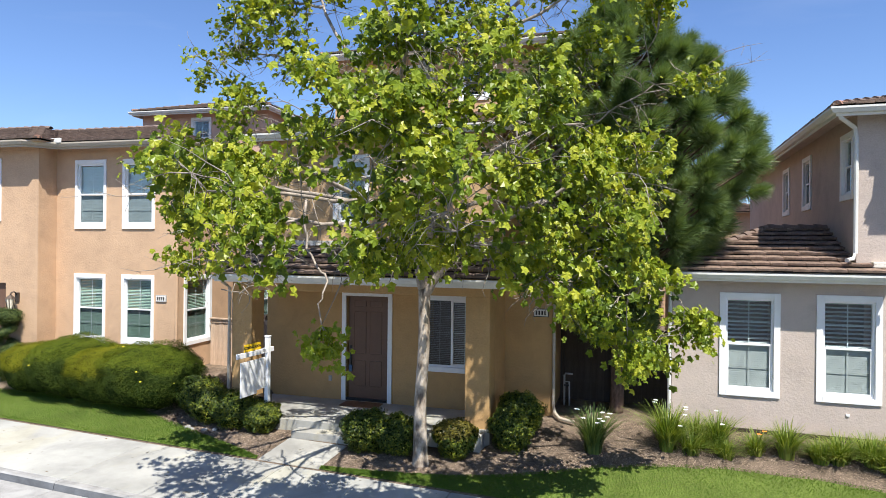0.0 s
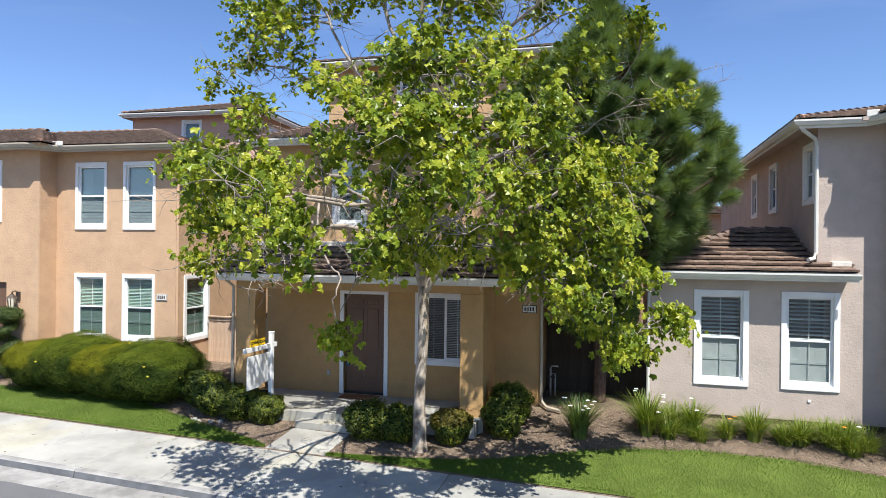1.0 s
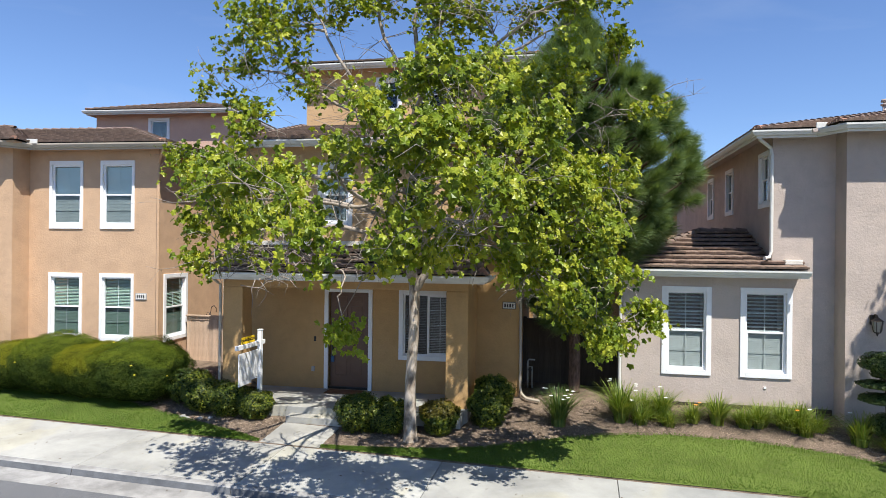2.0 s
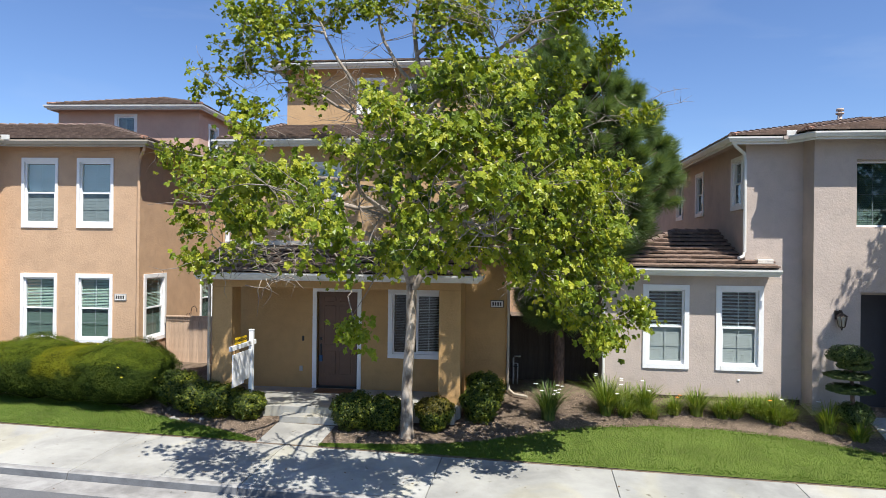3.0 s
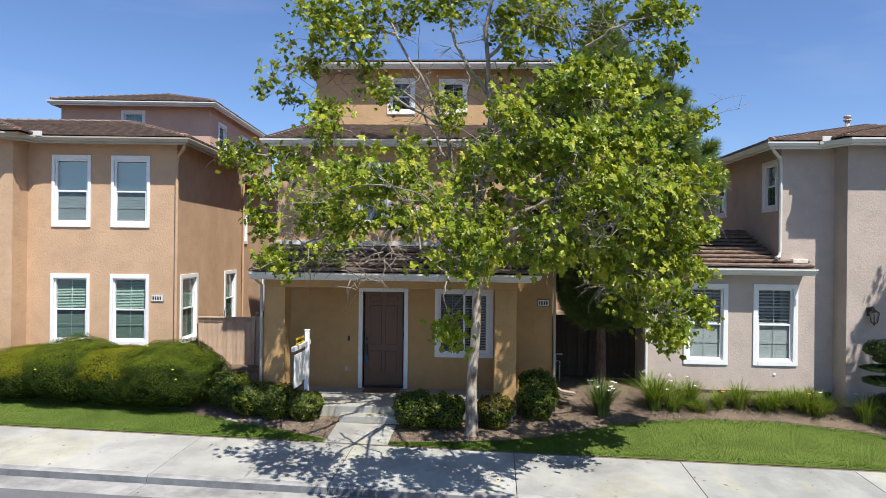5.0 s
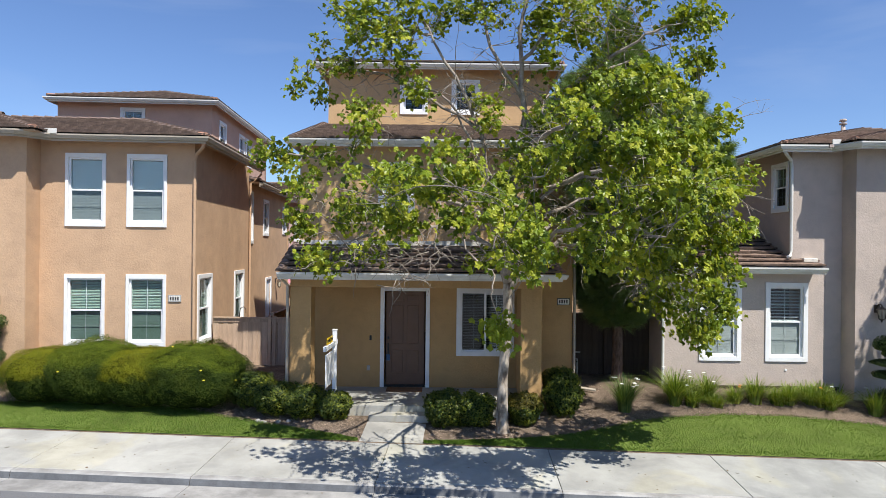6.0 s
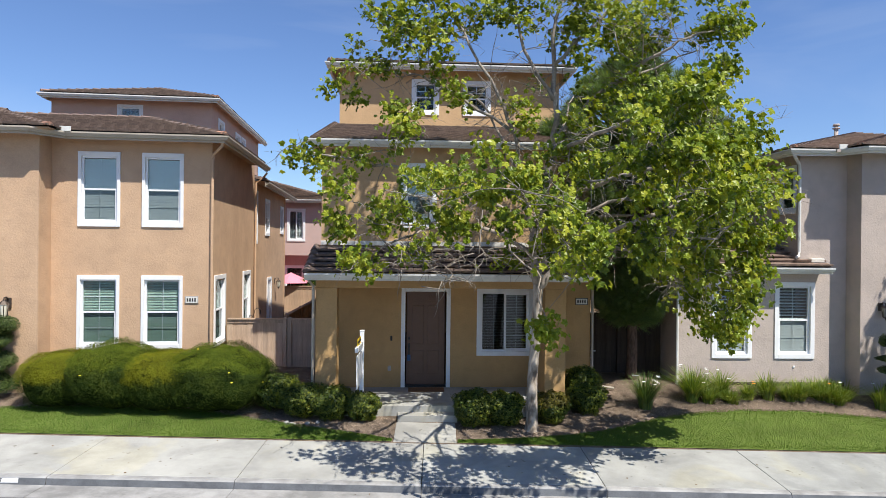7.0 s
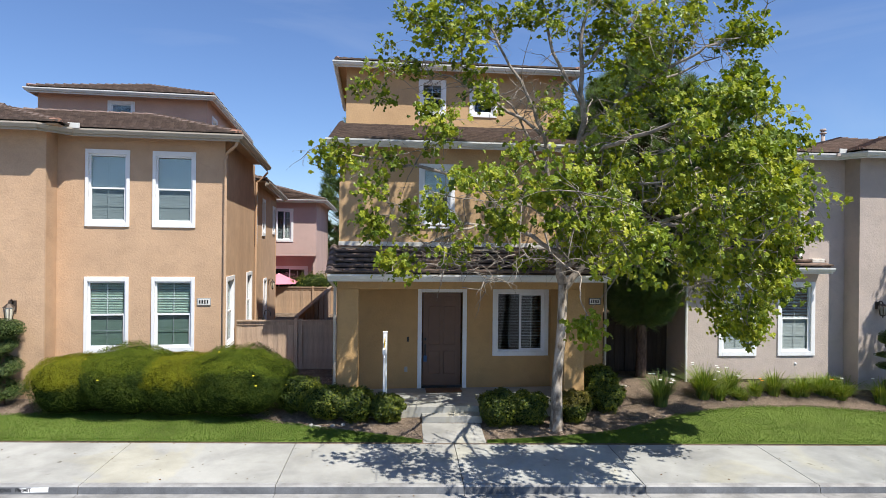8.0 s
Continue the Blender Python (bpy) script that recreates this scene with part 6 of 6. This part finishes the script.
for i in range(420):
    # thin bare twigs against the sky, high in the crown
    a, ra = nodes[tg.randrange(len(nodes))]
    if a.z < 7.0 or not -7.6 < a.x < -2.0:
        continue
    d, at, pts = Vector((tg.gauss(0, 1), tg.gauss(0, 0.7), tg.gauss(0.5, 0.6))).normalized(), a.copy(), [a.copy()]
    ln = tg.uniform(0.5, 1.4)
    for k in range(4):
        d = (d + Vector((tg.gauss(0, 0.22), tg.gauss(0, 0.22), tg.gauss(0.02, 0.2)))).normalized()
        at = at + d * ln * 0.25
        pts.append(at.copy())
        e = at + (d + Vector((tg.gauss(0, 0.7), tg.gauss(0, 0.7), tg.gauss(0, 0.5)))) * 0.17
        dead.append(([at.copy(), at.lerp(e, 0.5), e], [0.004, 0.003, 0.002]))
    dead.append((pts, [0.009, 0.008, 0.006, 0.005, 0.002]))
for x, y, z, wide, n in ((-1.7, 10.3, 3.75, 0.45, 34), (-7.2, 8.95, 4.2, 0.8, 30), (-6.9, 8.95, 3.9, 0.6, 18), (-6.1, 8.9, 4.3, 0.7, 22), (-5.0, 9.4, 4.2, 0.6, 14), (-0.9, 11.6, 5.8, 0.5, 22), (-1.2, 11.6, 5.0, 0.5, 22), (-2.9, 10.8, 4.3, 0.5, 12), (-2.3, 9.9, 6.6, 0.6, 18), (-4.2, 9.8, 6.2, 0.7, 14)):
    # tangles of dead twigs inside the crown
    o = Vector((x, y, z))
    near = min((q[0] for q in nodes), key=lambda q: (q - o).length)
    dead.append((spline([near, near.lerp(o, 0.6) + Vector((0, 0, 0.1)), o], [0.02, 0.015, 0.012], 3)))
    for i in range(n):
        at, d, pts = o + Vector((tg.gauss(0, 0.4), tg.gauss(0, 0.3), tg.gauss(0, 0.2))) * wide, Vector((tg.gauss(0, 1), tg.gauss(0, 0.8), tg.gauss(0.1, 0.5))).normalized(), []
        for k in range(5):
            pts.append(at.copy())
            d = (d + Vector((tg.gauss(0, 0.45), tg.gauss(0, 0.45), tg.gauss(-0.2, 0.3)))).normalized()
            at = at + d * tg.uniform(0.1, 0.24)
        dead.append((pts, [0.010, 0.009, 0.007, 0.005, 0.002]))
for i in range(48):
    # sprays of dead twigs that hang from the lower limbs
    a, ra = nodes[tg.randrange(len(nodes))]
    if a.z > 6.2 or a.z < 3.6 or a.y < 8.4:
        continue
    for j in range(5):
        at, d, pts = a.copy(), Vector((tg.gauss(0, 0.7), tg.gauss(0, 0.7), 0.1)).normalized(), [a.copy()]
        for k in range(5):
            d = (d + Vector((tg.gauss(0, 0.25), tg.gauss(0, 0.25), -0.38))).normalized()
            at = at + d * tg.uniform(0.12, 0.2)
            pts.append(at.copy())
        dead.append((pts, [0.009, 0.008, 0.006, 0.005, 0.004, 0.002]))
tubes("dead_twig", dead, M["twig"], plane_tree, "bare grey dead twigs", sides=4)["kind"] = "stuff"
g = np.random.default_rng(31)
nl = len(leaf_pos)
V, F = scatter(LOBED, LOBED_F, leaf_pos, leaf_nrm, g.uniform(0, 6.28, nl), 0.07 + 0.115 * g.random(nl) ** 1.2)
leaf_mesh = bpy.data.meshes.new("leaf")
leaf_mesh.from_pydata(LOBED, [], LOBED_F)
leaf_mesh.materials.append(M["plane_leaf"])
for p, nrm in zip(low_pos, low_nrm):
    z = Vector(nrm).normalized()
    link_mesh("leaf", leaf_mesh, None, plane_tree, m=Matrix.Translation(p) @ z.to_track_quat("Z", "Y").to_matrix().to_4x4() @ pose(0, 0, 0, 0, 0, tg.uniform(0, 360)) @ Matrix.Scale(tg.uniform(0.09, 0.18), 4))
raw("crown", V, F, M["plane_leaf"], plane_tree, "bright green lobed leaves")["kind"] = "stuff"


def street_tree(x, y, h, reach, label, seed):
    """A plane tree: trunk, rising limbs, and sprays of lobed leaves in clumps with gaps."""
    r = random.Random(seed)
    z0 = ground_z(x, y)
    t = thing("tree", pose(x, y, z0), label, "tree")
    tubes("trunk", [spline([(0, 0, -0.05), (0.02, 0.02, h * 0.2), (-0.06, 0, h * 0.42), (0.04, 0, h * 0.8)], [0.2, 0.15, 0.12, 0.03])], M["bark"], t, sides=10)
    pos, nrm = [], []
    for i in range(36):
        a, k = i * 2.39996, (i + 0.5) / 36
        z = h * (0.36 + 0.62 * k)
        rad = reach * math.sqrt(max(0.05, 1 - ((z / h - 0.66) / 0.4) ** 2)) * r.uniform(0.75, 1.05)
        tip = Vector((math.cos(a) * rad, math.sin(a) * rad, z))
        root = Vector((0, 0, max(h * 0.3, z - rad * 0.75)))
        tubes("limb", [spline([root, root.lerp(tip, 0.5) + Vector((0, 0, 0.15 * rad)), tip], [0.05, 0.03, 0.01])], M["limb_bark"], t)
        for j in range(18):
            c = root.lerp(tip, r.uniform(0.5, 1.05)) + Vector((r.gauss(0, 0.36), r.gauss(0, 0.36), r.gauss(0, 0.3)))
            for q in range(32):
                pos.append((c + Vector((r.gauss(0, 0.16), r.gauss(0, 0.16), r.gauss(0, 0.12))))[:])
                nrm.append((r.gauss(0, 0.8), r.gauss(0, 0.8), 0.7))
    g = np.random.default_rng(seed)
    V, F = scatter(LOBED, LOBED_F, pos, nrm, g.uniform(0, 6.28, len(pos)), g.uniform(0.09, 0.19, len(pos)))
    raw("crown", V, F, M["plane_leaf"], t, "bright green lobed leaves")["kind"] = "stuff"
    return t


street_tree(10.25, 11.5, 10.0, 2.85, "leafy plane tree shading the grey house's door", 61)


# ---- pine ----
def pine(x, y, profile, tufts, seed, label, needle=0.42, per=850, thick=0.007, between=False):
    """profile: heights above the ground and the crown's radius at each. Long needles in round tufts at the shoots' ends."""
    g = random.Random(seed)
    z0 = ground_z(x, y)
    heights, reaches = zip(*profile)
    base, h = heights[0], heights[-1]
    t = thing("tree", pose(x, y, z0), label, "tree")
    tubes("trunk", [spline([(0, 0, -0.05), (0.03, 0, 1.2), (-0.05, 0.05, h * 0.5), (0.05, 0, h * 0.97)], [0.17, 0.15, 0.11, 0.02])], M["pine_bark"], t, sides=10)
    br, P, D, S = [], [], [], []
    for i in range(tufts):
        k = (i + 0.5) / tufts
        z = base + (h - base) * k ** 1.15
        # the young top is loose
        if between and z > h * 0.78 and i % 5 < 2:
            continue
        prof = float(np.interp(z, heights, reaches))
        a = i * 2.39996 + g.uniform(-0.4, 0.4)
        inner = i % 4 == 0
        size = needle * g.uniform(0.8, 1.15)
        r = max(0.0, prof - size * 1.4) * (g.uniform(0.5, 0.78) if inner else g.uniform(0.88, 1.04))
        c = Vector((math.cos(a) * r, math.sin(a) * r, z + g.uniform(-0.12, 0.12)))
        # kept between the walls on either side
        if between and y + c.y > 14.0:
            if z0 + z < 7.4:
                c.x = max(c.x, -1.9 - x)
            if z0 + z < 4.8:
                c.x = min(c.x, (-0.5 if z0 + z < 4.3 else 0.8) - x)
        root = Vector((0, 0, max(base * 0.7, z - r * 0.45)))
        d = Vector((math.cos(a) + g.gauss(0, 0.25), math.sin(a) + g.gauss(0, 0.25), g.uniform(0.4, 1.2) + 1.2 * max(0.0, 1 - prof / 2.2))).normalized()
        br.append(([root, root.lerp(c, 0.55) + Vector((0, 0, -0.08 * r)), c, c + d * size * 0.55], [0.04, 0.03, 0.018, 0.01]))
        P.append(c)
        D.append(d)
        S.append(size)
    tubes("branch", br, M["pine_bark"], t, sides=5)["kind"] = "stuff"
    V = []
    r2 = np.random.default_rng(seed)
    for p, d, size in zip(P, D, S):
        p, d = np.array(p), np.array(d)
        # needles start all along the shoot and fan out round it, the last ones forwards
        along = r2.random((per, 1))
        u = np.cross(d, r2.normal(size=(per, 3)))
        u /= np.linalg.norm(u, axis=1, keepdims=True)
        turn = r2.uniform(0.05, 1.0, (per, 1)) * (1.75 - 0.85 * along)
        u = u * np.sin(turn) + d * np.cos(turn)
        s = p + d * (along - 0.35) * size * 0.8
        ln = size * r2.uniform(0.75, 1.1, (per, 1))
        w = np.cross(u, r2.normal(size=(per, 3)))
        w = w / np.linalg.norm(w, axis=1, keepdims=True) * thick
        e = s + u * ln + np.array([0, 0, -0.06]) * size
        V.append(np.stack([s - w, s + w, e], 1).reshape(-1, 3))
    V = np.concatenate(V)
    ob = raw("needles", V, np.arange(len(V)).reshape(-1, 3), M["pine_needle"], t, "long dark green needle tufts")
    ob["kind"] = "stuff"
    return t


pine(-1.05, 15.5, ((1.75, 0.9), (2.2, 1.5), (3.0, 2.1), (4.0, 2.65), (5.1, 3.2), (5.9, 3.5), (6.8, 3.25), (7.75, 2.75), (8.65, 1.9), (9.3, 1.1), (10.5, 0.1)), 900, 3,
     "dense dark green pine with long needles between the houses", between=True)
pine(-11.4, 43.0, ((1.0, 2.0), (6.0, 4.2), (11.0, 2.8), (15.0, 0.2)), 300, 9, "tall dark conifer far behind the houses", 0.7, 220, 0.02)


# ---- sign on its post ----
sign = thing("yard_sign", pose(-8.78, 12.5, ground_z(-8.78, 12.5), 0, 0, 0), "white wooden sale sign post with hanging blank panel and yellow rider", "sign")
part("post", boxes((-0.05, 0.05, -0.05, 0.05, 0, 2.1), bevel=0.006), M["white"], sign)
part("post_cap", boxes((-0.06, 0.06, -0.06, 0.06, 2.1, 2.13), bevel=0.01), M["white"], sign)
part("arm", boxes((-0.035, 0.035, -1.12, 0.2, 1.74, 1.85), bevel=0.006), M["white"], sign)
part("panel", boxes((-0.012, 0.012, -1.0, -0.42, 0.86, 1.64), bevel=0.003), M["white"], sign, "blank white hanging panel")
part("panel", boxes((-0.012, 0.012, -0.415, -0.08, 0.93, 1.64), bevel=0.003), M["white"], sign, "blank white hanging panel")
part("rider", boxes((-0.008, 0.008, -0.88, -0.28, 1.86, 2.02)), M["sign_yellow"], sign, "yellow rider with black lettering")
for y in (-0.85, -0.2):
    tubes("hook", [([(0, y, 1.74), (0, y, 1.65)], [0.006, 0.006])], M["dark"], sign, sides=5)


def lettering(text, size, m, parent, mat):
    cu = bpy.data.curves.new("lettering", "FONT")
    cu.body, cu.size, cu.align_x, cu.align_y, cu.extrude = text, size, "CENTER", "CENTER", 0.001
    cu.offset = size * 0.035
    ob = new("lettering", cu)
    dg = bpy.context.evaluated_depsgraph_get()
    me = bpy.data.meshes.new_from_object(ob.evaluated_get(dg))
    bpy.data.objects.remove(ob)
    me.materials.clear()
    me.materials.append(mat)
    return link_mesh("lettering", me, None, parent, "black words", m)


for s in (1, -1):
    lettering("COMING SOON", 0.085, pose(s * 0.0105, -0.58, 1.94, 90, 0, 90 * s), sign, M["black_print"])

shrub("shrub", -13.2, 32.4, 1.6, 0.7, 2.15, "box_leaf", "green climbing hedge on top of the far yard fence", 0.09, 5000, 50, 0.4)
for i in range(6):
    x, y = rng.uniform(-10.6, -9.4), rng.uniform(11.75, 11.95)
    st = thing("stone", pose(x, y, ground_z(x, y), 0, 0, rng.uniform(0, 360)), "small pale rounded stone on the mulch", "stone", group="stones on the mulch")
    bm = bmesh.new()
    bmesh.ops.create_icosphere(bm, subdivisions=2, radius=1)
    for v in bm.verts:
        v.co = Vector((v.co.x * 0.07, v.co.y * 0.05, v.co.z * 0.045 + 0.02)) * (1 + 0.25 * noise.noise(v.co * 2 + Vector((i, 0, 0))))
    part("body", bm, M["kerb"], st, smooth=True)

# painted words on the kerb
stencil = thing("kerb_stencil", pose(-15.5, 8.6 - 0.012, fall(-15.5) - 0.172, 76, 0, 0), "white painted patch with dark stencilled words on the kerb", "road marking")
part("patch", boxes((-0.75, 0.75, -0.042, 0.042, 0.0, 0.004)), M["white"], stencil)
lettering("PARKING   PERMIT", 0.085, pose(0.1, -0.004, 0.006), stencil, M["black_print"])

# dry leaves fallen on the pavement and in the gutter
g = np.random.default_rng(17)
n = 64
px, py = g.uniform(-17, 6, n), np.where(g.random(n) < 0.3, g.uniform(8.05, 8.5, n), g.uniform(8.8, 10.84, n))
pz = np.array([gz(x, y) + 0.006 if y > 8.6 else fall(x) - 0.222 for x, y in zip(px, py)])
V, F = scatter(LOBED, LOBED_F, np.stack([px, py, pz], 1), np.stack([g.normal(0, 0.25, n), g.normal(0, 0.25, n), np.ones(n)], 1), g.uniform(0, 6.28, n), g.uniform(0.02, 0.05, n))
tagged(raw("fallen_leaves", V, F, M["dry_leaf"]), "few small dry brown leaves on the pale pavement", "leaves", kind="stuff")

# plan units to metres
for ob in list(scene.objects):
    if ob.parent is None and ob.type in ("MESH", "EMPTY"):
        ob.matrix_basis = Matrix.Scale(K, 4) @ ob.matrix_basis
